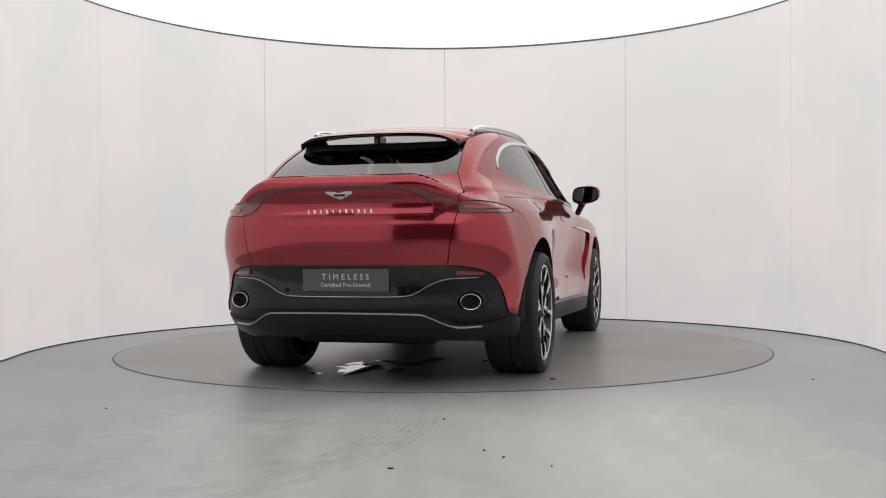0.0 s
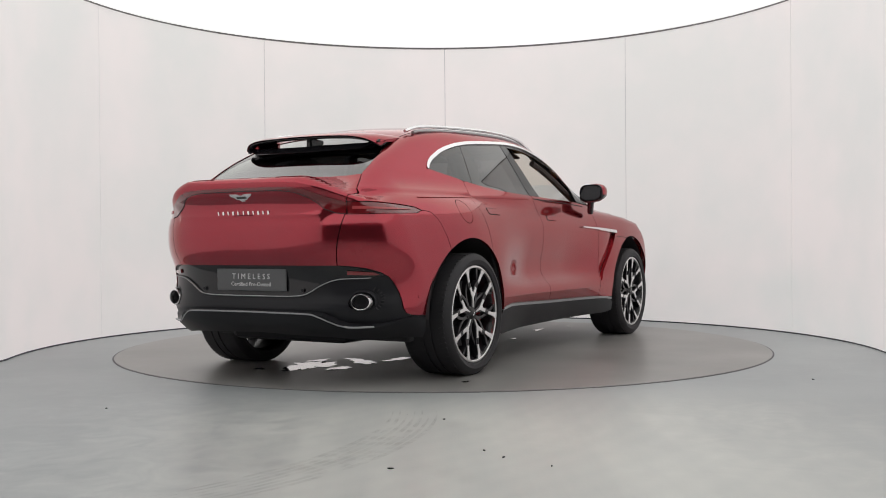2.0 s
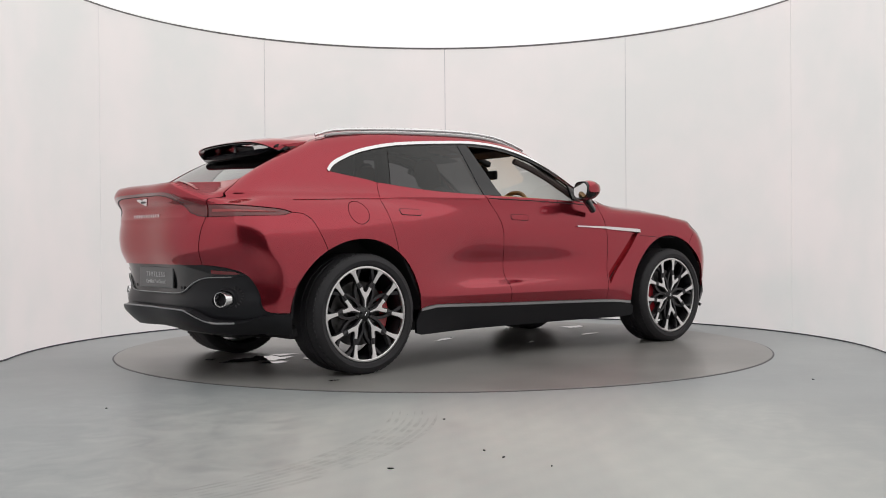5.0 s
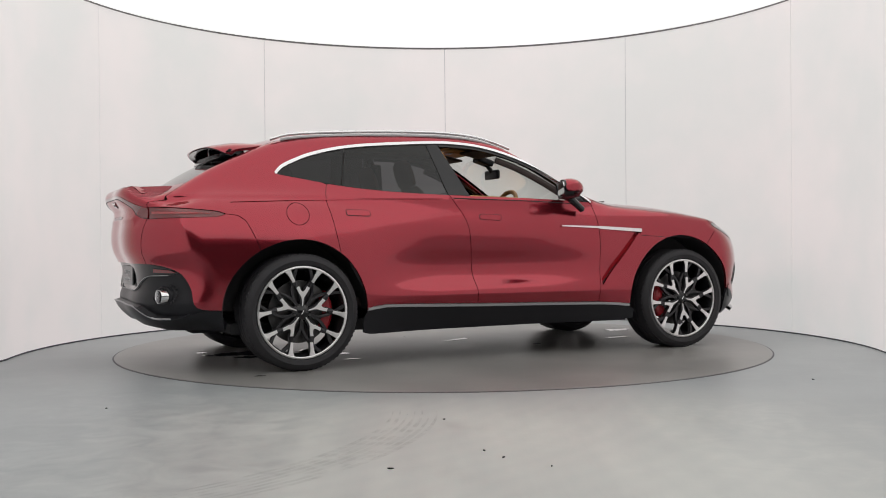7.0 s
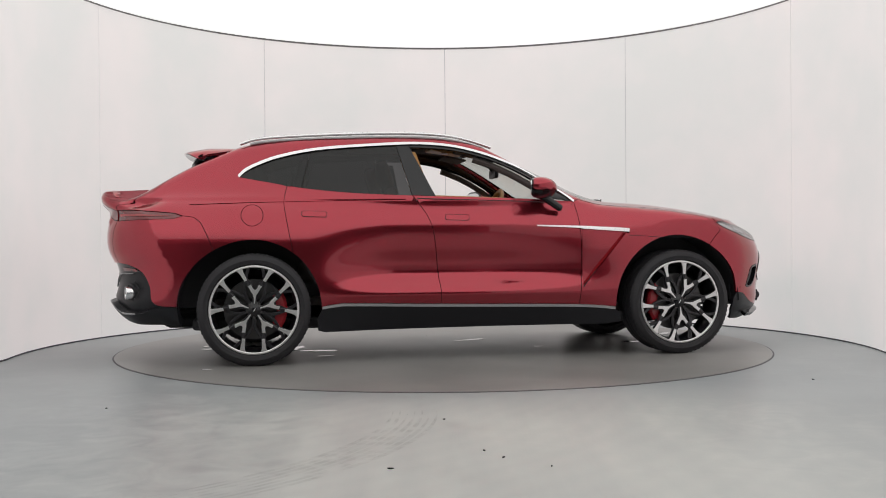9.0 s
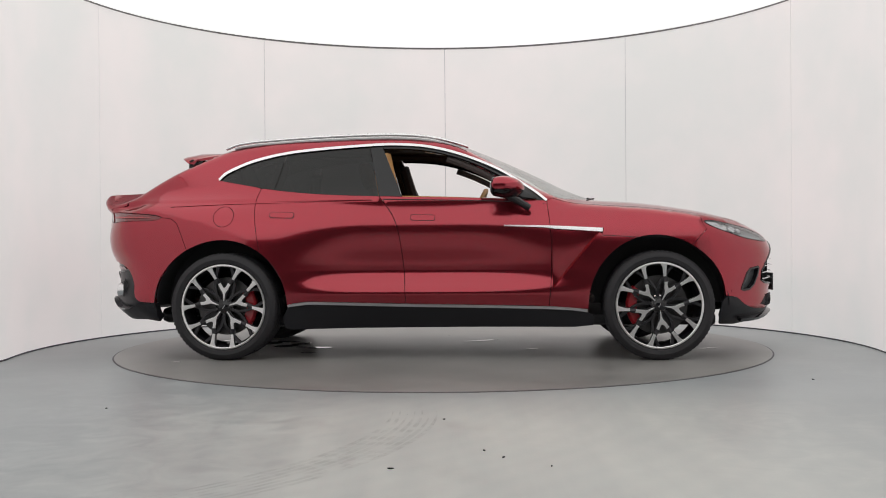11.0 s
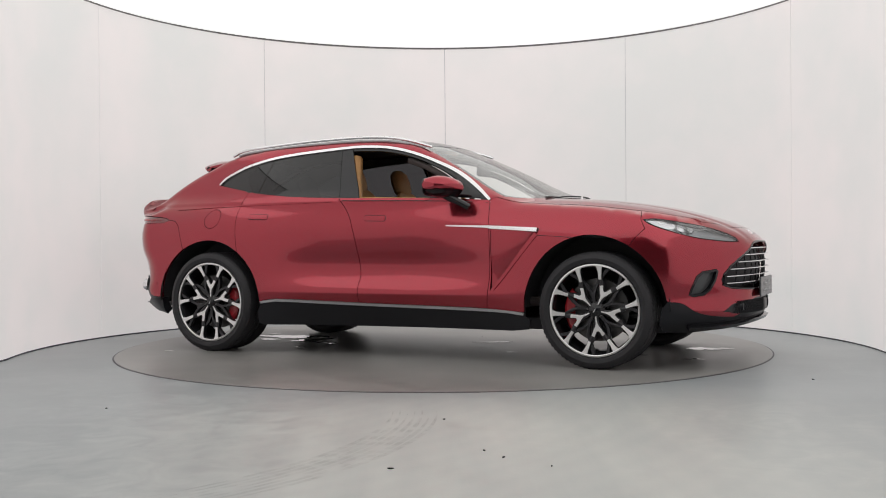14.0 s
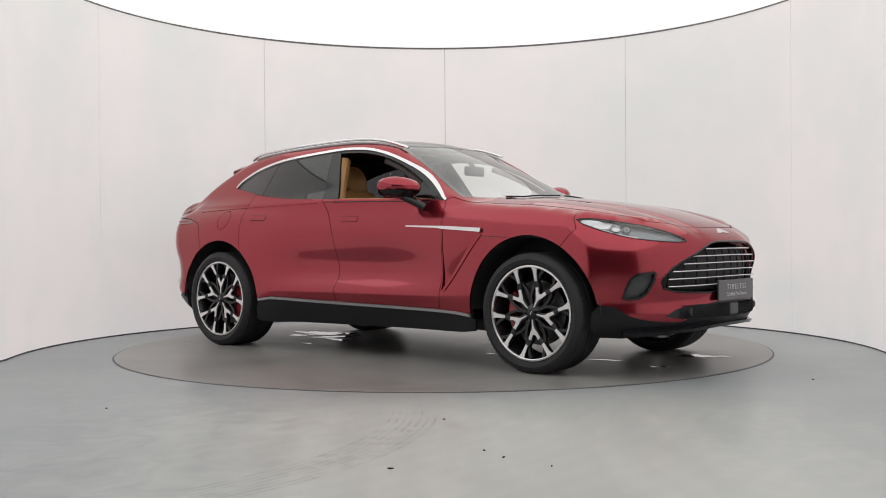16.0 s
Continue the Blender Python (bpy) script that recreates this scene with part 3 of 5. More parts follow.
# headlamp, front bumper, grille
HEAD = curve([(1.835, 0.962), (1.90, 0.969), (2.04, 0.953), (2.26, 0.918), (2.42, 0.875), (2.50, 0.842), (2.515, 0.82)]) + curve([(2.515, 0.82), (2.405, 0.818), (2.17, 0.842), (1.98, 0.892), (1.87, 0.935), (1.835, 0.962)])[1:-1]
GRILLE_Y = curve([(0.0, 0.822), (-0.2, 0.82), (-0.30, 0.805), (-0.37, 0.775), (-0.44, 0.745), (-0.555, 0.69), (-0.625, 0.635), (-0.655, 0.578), (-0.64, 0.542), (-0.575, 0.522), (-0.4, 0.51), (0.0, 0.505)])
grille_side = flat("side", onto("front", GRILLE_Y))
LOW_F = curve([(1.975, 0.44), (2.06, 0.43), (2.14, 0.378), (2.25, 0.348), (2.42, 0.332), (2.50, 0.342), (2.58, 0.39), (2.66, 0.43), (2.8, 0.447), (END_F, 0.448)])
fore = [(1.83, edge_z)] + [q for q in edge_side if q[0] > 1.84]
FOG = [(u + 0.085, v) for u, v in ((2.015, 0.482), (2.03, 0.53), (2.06, 0.60), (2.10, 0.632), (2.20, 0.645), (2.215, 0.63), (2.20, 0.575), (2.165, 0.51), (2.12, 0.478), (2.05, 0.470))]
panel("front_bumper", "side", ARCH_F[2:13][::-1] + LOW_F + grille_side[::-1] + nose_side[::-1] + fore[::-1] + [(1.822, 0.965)] + bump_line[::-1], PAINT, car, holes=[HEAD, FOG], gap=0.0015)
# grey plate material puts the gloss reflection into the vent's colour
panel("fog_vent", "side", FOG, PLATE, car, lift=-0.03, thick=0.02, label="gloss black corner vent, greyed for its reflection")
panel("lower_bumper", "side", LOW_F + [(END_F, 0.29), (2.6, 0.27), (2.3, 0.245), (2.1, 0.235), (1.95, 0.245), (1.925, 0.31), (1.94, 0.40)], MATT, car, gap=0.0, label="satin black lower bumper")
full_grille = GRILLE_Y + [(-y, z) for y, z in GRILLE_Y[::-1][1:-1]]
panel("grille_backing", "front", full_grille, VOID, car, lift=-0.07, thick=0.01, gap=0.0, both=False)

# tail: lamps, tailgate, bumper, pillar
SEAM_T = curve([(-0.655, 1.065), (-0.645, 0.99), (-0.62, 0.85), (-0.59, 0.70)])
seam_t = flat("side", onto("rear", SEAM_T))
ROOF_EDGE = curve([(-1.70, -0.515), (-1.4, -0.545), (-0.9, -0.575), (-0.4, -0.585), (0.0, -0.575), (0.1, -0.575)])
SCREEN = curve([(0.1, -0.575), (0.32, -0.61), (0.56, -0.665), (0.72, -0.715), (0.84, -0.755)])
GLASS_R = curve([(-1.70, -0.515), (-1.9, -0.545), (-2.1, -0.575), (-2.27, -0.585)])
roof_side, screen_side, glass_side = (flat("side", onto("top", q)) for q in (ROOF_EDGE, SCREEN, GLASS_R))
TAIL_U = seam_t[0][0]
LAMP_TOP = curve([(TAIL_U, 1.062), (-2.3, 1.062), (-2.15, 1.05), (-2.03, 1.035), (-1.985, 1.018)])
LAMP_LOW = curve([(-1.985, 1.018), (-2.03, 1.002), (-2.15, 0.997), (-2.3, 0.993), (TAIL_U + 0.004, 0.99)])
BUMP_R = curve([(-1.985, 1.018), (-1.915, 1.008), (-1.87, 0.975), (-1.82, 0.88), ARCH_R[27]])
SHOULDER = curve([(-0.585, 1.235), (-0.625, 1.17), (-0.662, 1.11), (-0.655, 1.065)], 0.008)
SHOULDER_T = flat("side", onto("rear", SHOULDER))
i_r = [i for i, q in enumerate(BELT) if q[0] > -1.31][0]
quarter = DLO_TOP[::-1] + BELT[1:i_r] + SEAM_R + ARCH_R[13:27] + BUMP_R[::-1] + LAMP_TOP[::-1][1:] + SHOULDER_T[::-1][1:] + glass_side[::-1] + roof_side[1:] + screen_side[1:] + [edge_side[0]]
panel("body_side", "side", quarter, PAINT, car, holes=[ring(-1.54, 1.02, 0.074)], gap=0.0015, grid=0.02)
panel("fuel_flap", "side", ring(-1.54, 1.02, 0.074), PAINT, car)
panel("tail_lamp", "side", LAMP_TOP + LAMP_LOW[1:], LAMP, car, lift=-0.004, label="dark red wrap-round tail lamp")
panel("lamp_band", "side", ribbon([(-2.07, 1.022), (-2.2, 1.025), (-2.4, 1.028)], 0.006, 0.022), LAMPIN, car, lift=0.0, thick=0.003)
LOW_R = curve([(-1.995, 0.405), (-2.13, 0.425), (-2.165, 0.54), (-2.22, 0.635), (-2.30, 0.675), (-2.40, 0.695), (seam_t[-1][0], 0.70)])
panel("rear_bumper", "side", BUMP_R + ARCH_R[28:39] + LOW_R + seam_t[::-1][1:-2] + LAMP_LOW[::-1][1:-1], PAINT, car)
gate = SEAM_T[::-1] + SHOULDER[::-1][1:]
gate += curve([(-0.585, 1.235), (-0.45, 1.222), (0, 1.208), (0.45, 1.222), (0.585, 1.235)])[1:-1]
gate += [(-y, z) for y, z in (SEAM_T[::-1] + SHOULDER[::-1][1:])[::-1]]
panel("tailgate", "rear", gate, PAINT, car, both=False, grid=0.011)
VAL = curve([(-0.585, 0.70), (-0.72, 0.675), (-0.80, 0.645), (-0.74, 0.63), (-0.58, 0.622), (-0.48, 0.585), (-0.40, 0.54), (-0.30, 0.525), (0, 0.522)])
val = VAL + [(-y, z) for y, z in VAL[::-1][1:]]
panel("valance", "rear", val, BLACK, car, lift=-0.012, both=False, label="gloss black recessed valance")
val_side = flat("side", onto("rear", VAL))
POD = flat("side", onto("rear", ring(-0.70, 0.495, 0.062, 28, 0.05)))
panel("diffuser", "side", LOW_R + val_side[1:] + [(END_R, 0.435)] + curve([(END_R, 0.435), (-2.6, 0.435), (-2.50, 0.41), (-2.42, 0.37), (-2.25, 0.362), (-2.15, 0.388), (-2.08, 0.40)])[1:], MATT, car, holes=[POD], gap=0.0, lift=-0.008, label="satin black bumper insert")
panel("lower_lip", "side", curve([(END_R, 0.435), (-2.6, 0.435), (-2.50, 0.41), (-2.42, 0.37), (-2.25, 0.365), (-2.15, 0.392), (-2.08, 0.402), (-1.999, 0.403)]) + [(-1.995, 0.272), (-2.2, 0.285), (-2.5, 0.315), (END_R, 0.33)], MATT, car, lift=0.03, gap=0.0, thick=0.06, shape=lambda u, v: -0.03 * step(-2.38, -2.1, u), label="satin black lower lip")

# glass and roof
both_screen = [(0.1, -0.575)] + SCREEN[1:] + curve([(0.84, -0.755), (0.98, -0.66), (1.08, -0.5), (1.16, -0.25), (1.185, 0.0), (1.16, 0.25), (1.08, 0.5), (0.98, 0.66), (0.84, 0.755)])[1:-1] + [(x, -y) for x, y in SCREEN[::-1]] + curve([(0.1, 0.575), (0.17, 0.3), (0.19, 0.0), (0.17, -0.3), (0.1, -0.575)])[1:-1]
panel("windscreen", "top", both_screen, CLEAR, car, both=False, lift=-0.004, thick=0.004)
front_edge = curve([(0.1, 0.575), (0.17, 0.3), (0.19, 0.0), (0.17, -0.3), (0.1, -0.575)])
roof = ROOF_EDGE + [(x, -y) for x, y in ROOF_EDGE[::-1]]
cut_x = -1.25
fr = [q for q in ROOF_EDGE if q[0] > cut_x]
panel("roof_glass", "top", [(cut_x, fr[0][1])] + fr + front_edge[::-1][1:-1] + [(x, -y) for x, y in fr[::-1]] + [(cut_x, -fr[0][1])], BLACK, car, both=False, lift=-0.003, label="dark glass roof")
rr = [q for q in ROOF_EDGE if q[0] <= cut_x]
panel("roof_panel", "top", rr + [(cut_x, fr[0][1]), (cut_x, -fr[0][1])] + [(x, -y) for x, y in rr[::-1]], PAINT, car, both=False)
rg = GLASS_R + curve([(-2.27, -0.585), (-2.41, -0.40), (-2.46, 0.0), (-2.41, 0.40), (-2.27, 0.585)])[1:-1] + [(x, -y) for x, y in GLASS_R[::-1]]
def lip_x(y):
    """Where the tail's upper edge runs, in plan."""
    a = abs(y)
    return -2.548 + 0.42 * (a / 0.95) ** 3.4 + 0.03 * (1 - float(step(0.0, 0.6, a)))


deck_y = np.linspace(-0.56, 0.56, 29)
deck_front = [(float(np.interp(abs(y), [0, 0.2, 0.4, 0.5, 0.585], [-2.448, -2.438, -2.402, -2.352, -2.29])), y) for y in deck_y]
panel("tail_deck", "top", [(lip_x(y), y) for y in deck_y] + deck_front[::-1], PAINT, car, both=False, lift=0.0022, thick=0.003, gap=0, grid=0.014)
panel("rear_glass", "top", rg, TINTED_LIGHT, car, both=False, lift=-0.004, thick=0.004, label="dark tinted rear window")

# side windows, pillars and bright frame
def top_at(x):
    xs, zs = np.array(DLO_TOP).T
    return float(np.interp(x, xs, zs))
def belt_at(x):
    xs, zs = np.array(BELT + BELT2[1:]).T
    return float(np.interp(x, xs, zs))
def glass_piece(x0, x1, b0, b1):
    """Window outline between slanted sides: x at the top, x at the belt."""
    t = [(x, top_at(x)) for x in np.linspace(x0, x1, 14)]
    b = [(x, belt_at(x)) for x in np.linspace(b1, b0, 14)]
    return t + b
panel("quarter_window", "side", glass_piece(-1.635, -1.13, -1.635, -1.20)[1:], TINTED, car, lift=-0.006, thick=0.004, label="dark privacy glass")
panel("rear_window", "side", glass_piece(-1.13, -0.52, -1.20, -0.43), TINTED, car, lift=-0.006, thick=0.004, label="dark privacy glass")
panel("pillar_cover", "side", glass_piece(-0.52, -0.43, -0.43, -0.26), BLACK, car, lift=-0.004, label="gloss black pillar cover")
panel("window_frame", "side", [(x, top_at(x)) for x in np.linspace(-0.43, 0.755, 40)] + [(x, top_at(x) - 0.03 - 0.02 * step(0.2, 0.7, x)) for x in np.linspace(0.70, -0.415, 40)], BLACK, car, lift=-0.004, label="black rubber window frame")
panel("quarter_light", "side", [(0.50, top_at(0.5) - 0.04), (0.70, top_at(0.7) - 0.04), (0.745, 1.122), (0.48, 1.138)], BLACK, car, lift=-0.004)
panel("bright_frame", "side", ribbon(DLO_TOP, 0.021, 0.016), CHROME, car, lift=0.006, grid=0.02, thick=0.012, gap=0, label="bright metal window frame")
# dark strip drawn for the shadow line in the groove below the window
panel("belt_shadow_line", "side", ribbon([(x, belt_at(x) - 0.022) for x in np.linspace(-0.40, 0.745, 24)], 0.006), VOID, car, lift=0.001, gap=0, thick=0.003)

# sills
panel("sill_strip", "side", SILL + [(x, z - 0.022) for x, z in SILL[::-1]], SATIN, car, lift=0.004)
panel("sill", "side", [(x, z - 0.022) for x, z in SILL] + [(1.085, 0.31), (1.075, 0.24), (0.95, 0.226), (-1.05, 0.212), (-1.10, 0.225), (-1.105, 0.31)], MATT, car, lift=-0.004)
for line, w in [(curve([(-1.97, 1.098), (-1.6, 1.112), (-1.2, 1.122), (-0.80, 1.128), (-0.48, 1.132)]), 0.011)]:
    taper = np.sin(np.linspace(0.06, 0.94, len(line)) * math.pi) ** 0.5
    up = [(u, v + w * k / 2) for (u, v), k in zip(line, taper)]
    dn = [(u, v - w * k / 2) for (u, v), k in zip(line, taper)]
    panel("shoulder_crease", "side", up + dn[::-1], PAINT, car, lift=0.0035, thick=0.006, gap=0, grid=0.02)
for q in ((-1.12, 1.03), (-0.115, 1.005)):
    o = [(q[0] - 0.075, q[1] - 0.022), (q[0] + 0.075, q[1] - 0.026), (q[0] + 0.088, q[1] - 0.016), (q[0] + 0.088, q[1] + 0.008), (q[0] + 0.075, q[1] + 0.018), (q[0] - 0.075, q[1] + 0.022), (q[0] - 0.088, q[1] + 0.012), (q[0] - 0.088, q[1] - 0.012)]
    panel("handle_gap", "side", o, VOID, car, lift=0.0008, thick=0.002, gap=0.0)
    panel("door_handle", "side", o, PAINT, car, lift=0.003, gap=0.0035, thick=0.004)

# dark inner skin behind the gaps, under tray and wheel housings
panel("inner_skin", "side", [(-1.30, 0.87), (-1.38, 0.90), (-1.38, 1.17), (-0.4, 1.12), (0.74, 1.08), (0.95, 1.02), (0.95, 0.75), (1.04, 0.42), (1.04, 0.25), (-1.04, 0.25), (-1.04, 0.42)], VOID, car, lift=-0.028, grid=0.06, thick=0.01)
panel("inner_skin", "side", [(-1.35, 0.88), (-1.75, 0.86), (-2.0, 0.6), (-2.05, 0.35), (END_R, 0.35), (END_R, 1.10), (-2.3, 1.10), (-1.6, 1.15), (-1.35, 1.18)], VOID, car, lift=-0.045, grid=0.06, thick=0.01, gap=0)
panel("inner_skin", "side", [(1.25, 0.88), (1.75, 0.86), (2.02, 0.6), (2.05, 0.30), (END_F, 0.33), (END_F, 0.84), (2.5, 0.83), (2.1, 0.86), (1.7, 0.95), (1.25, 1.0)], VOID, car, lift=-0.09, grid=0.06, thick=0.01, gap=0)
part("under_tray", box(3.9, 1.5, 0.08, (0, 0, 0.27), 0.02), VOID, car)
for wx, wz in WHEELS:
    for s in (1, -1):
        out = 0.90 if wx > 0 else 0.945
        bm = lathe([(0.498, -out * s), (0.498, -0.60 * s), (0.1, -0.60 * s)], 40, 0, 180)
        bmesh.ops.transform(bm, matrix=Matrix.Translation((wx - 0.015, 0, wz)), verts=bm.verts)
        part("arch_liner", bm, VOID, car, smooth=True)


# ---- wheels ----
def spoke(r0, r1, a0, a1, w0, w1, y0, y1, thick=0.02):
    """A tapered bar from (r0, a0) to (r1, a1) in degrees, on the wheel's face."""
    bm = bmesh.new()
    p = Vector((r0 * math.cos(radians(a0)), 0, r0 * math.sin(radians(a0))))
    q = Vector((r1 * math.cos(radians(a1)), 0, r1 * math.sin(radians(a1))))
    d = (q - p).normalized()
    n = Vector((-d.z, 0, d.x))
    f = [p + n * w0 / 2 + Vector((0, y0, 0)), q + n * w1 / 2 + Vector((0, y1, 0)), q - n * w1 / 2 + Vector((0, y1, 0)), p - n * w0 / 2 + Vector((0, y0, 0))]
    b = [v + Vector((0, thick, 0)) for v in f]
    vs = [bm.verts.new(v) for v in f + b]
    for k in range(4):
        bm.faces.new((vs[k], vs[(k + 1) % 4], vs[4 + (k + 1) % 4], vs[4 + k]))
    bm.faces.new(vs[:4])
    bm.faces.new(vs[4:][::-1])
    bmesh.ops.recalc_face_normals(bm, faces=bm.faces)
    bmesh.ops.bevel(bm, geom=list(bm.edges), offset=0.002, segments=1, affect="EDGES")
    return bm


def join(bms):
    out = bmesh.new()
    for b in bms:
        me = bpy.data.meshes.new("piece")
        b.to_mesh(me)
        b.free()
        out.from_mesh(me)
        bpy.data.meshes.remove(me)
    return out


def turned(outline, slope, deep):
    """A flat-faced piece of the wheel; its face leans by slope(radius) towards the rim."""
    bm = prism(outline, deep, 0.0015)
    for v in bm.verts:
        v.co.y += slope(math.hypot(v.co.x, v.co.z))
    return bm


def lean(r):
    return 0.0175 - 0.0125 * max(0.0, min(1.0, (r - 0.17) / 0.12))


def limb(points, widths):
    """Outline of a bent bar through (radius, degrees) points."""
    p = np.array([(r * math.cos(radians(a)), r * math.sin(radians(a))) for r, a in points])
    p = np.array(curve(p, 0.012))
    d = np.gradient(p, axis=0)
    d = d / np.linalg.norm(d, axis=1)[:, None]
    n = np.stack([-d[:, 1], d[:, 0]], 1)
    w = np.interp(np.linspace(0, 1, len(p)), np.linspace(0, 1, len(widths)), widths)[:, None] / 2
    return [tuple(q) for q in p + n * w] + [tuple(q) for q in (p - n * w)[::-1]]


def spoke_meshes():
    """One fifth of the wheel: dark crossing limbs, and the bright turned faces on them."""
    half = [(0.040, 0.0035), (0.085, 0.0065), (0.104, 0.0125), (0.118, 0.0235), (0.136, 0.033), (0.158, 0.0455), (0.171, 0.0265), (0.152, 0.0175), (0.139, 0.0085)]
    fork = half + [(0.135, 0.0)] + [(x, -z) for x, z in half[::-1]]
    bright = [turned(fork, lean, 0.010)]
    dark = []
    for s in (-1, 1):
        bright.append(turned(limb([(0.204, s * 17.5), (0.25, s * 19.8), (0.282, s * 21.2), (0.296, s * 21.7)], [0.020, 0.022, 0.025, 0.031, 0.054]), lean, 0.012))
        dark.append(turned(limb([(0.04, s * 4), (0.10, s * 5), (0.165, s * 11.5), (0.21, s * 17.5), (0.296, s * 21.5)], [0.020, 0.024, 0.033, 0.028, 0.032]), lambda r: lean(r) + 0.005, 0.034))
        dark.append(turned(limb([(0.05, s * 30), (0.10, s * 33), (0.15, s * 27), (0.20, s * 19), (0.25, s * 13), (0.296, s * 8.5)], [0.012, 0.016, 0.019, 0.022, 0.020, 0.022]), lambda r: lean(r) + 0.014, 0.03))
    out = []
    for bm, mat, nm in [(join(dark), RIMDARK, "spoke")] + [(b, RIM, "turned_face") for b in bright]:
        me = bpy.data.meshes.new(nm)
        bm.to_mesh(me)
        bm.free()
        me.materials.append(mat)
        out.append(me)
    return out[0], out[1:]


SPOKE, FACES = spoke_meshes()
NUT = bpy.data.meshes.new("wheel_nut")
nb = lathe([(0.0, 0.024), (0.007, 0.024), (0.010, 0.028), (0.010, 0.045)], 8)
bmesh.ops.translate(nb, vec=(0.05, 0, 0), verts=nb.verts)
nb.to_mesh(NUT)
nb.free()
NUT.materials.append(DISC)


def wheel(x, y, z, facing, turn, caliper):
    """facing -1: outer face towards -y. turn: degrees of the spokes."""
    w = new("wheel")
    w.parent = car
    w.matrix_basis = pose(x, y, z, 0, 0, 0 if facing < 0 else 180)
    T = [(0.302, 0.012), (0.312, -0.004), (0.335, -0.012), (0.358, -0.002), (0.369, 0.012), (0.3745, 0.03), (0.375, 0.05)]
    wide = 0.285 if x > 0 else 0.318
    t = T + [(0.375, 0.10), (0.368, 0.103), (0.368, 0.110), (0.375, 0.113), (0.375, 0.16), (0.368, 0.163), (0.368, 0.170), (0.375, 0.173)] + [(r, wide - h) for r, h in T[::-1]]
    t = [(0.30 + (r - 0.30) * 1.08, h) for r, h in t]
    tyre = put("tyre", lathe(t, 96), TYRE, w, smooth=True)
    grooves = bmesh.new()
    for k in range(72):
        a = 2 * math.pi * k / 72
        for h in (0.045, wide - 0.05):
            m = Matrix.Rotation(-a, 4, "Y") @ Matrix.Translation((0.3785, h, 0)) @ Matrix.Rotation(0.35, 4, "X")
            bmesh.ops.create_cube(grooves, size=1, matrix=m @ Matrix.Diagonal((0.006, 0.055, 0.014, 1)))
    tagged(put("tread", grooves, TYRE, w), kind="stuff")
    put("rim_lip", lathe([(0.288, 0.024), (0.287, 0.006), (0.292, 0.002), (0.301, 0.004), (0.304, 0.014), (0.302, 0.03)], 96), RIM, w, "bright turned rim lip", True)
    put("rim_barrel", lathe([(0.296, 0.01), (0.288, 0.03), (0.275, 0.06), (0.27, 0.20), (0.29, 0.25)], 64), RIMDARK, w, smooth=True)
    for k in range(5):
        sp = new("spoke", SPOKE)
        sp.parent = w
        sp.matrix_basis = pose(0, 0, 0, 0, -turn - 72 * k, 0)
        for me in FACES:
            f = new("turned_face", me)
            f.parent = sp
    put("hub", lathe([(0.0, 0.012), (0.026, 0.013), (0.032, 0.018), (0.05, 0.026), (0.062, 0.04), (0.062, 0.09)], 32), BLACK, w, smooth=True)
    for k in range(5):
        nut = new("wheel_nut", NUT)
        nut.parent = w
        nut.matrix_basis = pose(0, 0, 0, 0, -turn - 36 - 72 * k, 0)
    put("hub_badge", join([spoke(0.0, 0.016, 60, 60, 0.006, 0.004, 0.0105, 0.0105, 0.003), spoke(0.0, 0.016, 240, 240, 0.006, 0.004, 0.0105, 0.0105, 0.003)]), LETTER, w)
    put("brake_disc", lathe([(0.07, 0.10), (0.205, 0.10), (0.207, 0.13), (0.07, 0.13)], 64), DISC, w, smooth=True)
    a0 = 180 if caliper < 0 else 0
    put("brake_caliper", lathe([(0.15, 0.075), (0.205, 0.070), (0.222, 0.085), (0.222, 0.13), (0.15, 0.13)], 16, a0 - 38, a0 + 38), RED, w, "red brake caliper", True)
    return w


for (wx, wz), turn, cal in ((WHEELS[0], 62, -1), (WHEELS[1], 88, 1)):
    wy = 0.950 if wx > 0 else 0.982
    wheel(wx, -wy, wz, -1, turn, cal)
    wheel(wx, wy, wz, 1, turn + 20, -cal)

# ---- spoiler, mirrors, rails ----
def loft(sections, closed=True):
    """Skin over equal-length rings of points."""
    bm = bmesh.new()
    rows = [[bm.verts.new(p) for p in s] for s in sections]
    n = len(rows[0])
    for a, b in zip(rows, rows[1:]):
        for k in range(n if closed else n - 1):
            bm.faces.new((a[k], a[(k + 1) % n], b[(k + 1) % n], b[k]))
    if closed:
        bm.faces.new(rows[0][::-1])
        bm.faces.new(rows[-1])
    bmesh.ops.recalc_face_normals(bm, faces=bm.faces)
    return bm


sec = []
for y in np.linspace(-0.535, 0.535, 41):
    a = abs(y) / 0.535
    z = 1.498 - 0.012 * a * a - 0.045 * a ** 8
    tip = -2.04 + 0.05 * a * a + 0.07 * a ** 8
    root = 1.548 - 0.05 * a * a
    yr, ym, yt = y * 0.99, y * 1.0, y * 0.96
    # the wing stands clear of the roof, but for its cheeks
    fx = -1.64 - 0.15 * float(step(0.90, 0.66, a))
    f = (-1.64 - fx) / 0.15
    root += f * (z + 0.036 - 0.012 * a * a - root)
    yr += f * (ym - yr)
    sec.append([(fx, yr, root), (-1.85, ym, z + 0.036 - 0.012 * a * a), (tip + 0.03, yt, z + 0.008), (tip, yt, z - 0.004), (tip + 0.04, yt, z - 0.014), (-1.85, ym, z + 0.010), (fx - 0.02 * (1 - f), yr, root - 0.03 + 0.008 * f)])
part("roof_spoiler", loft(sec), PAINT, car, smooth=True)
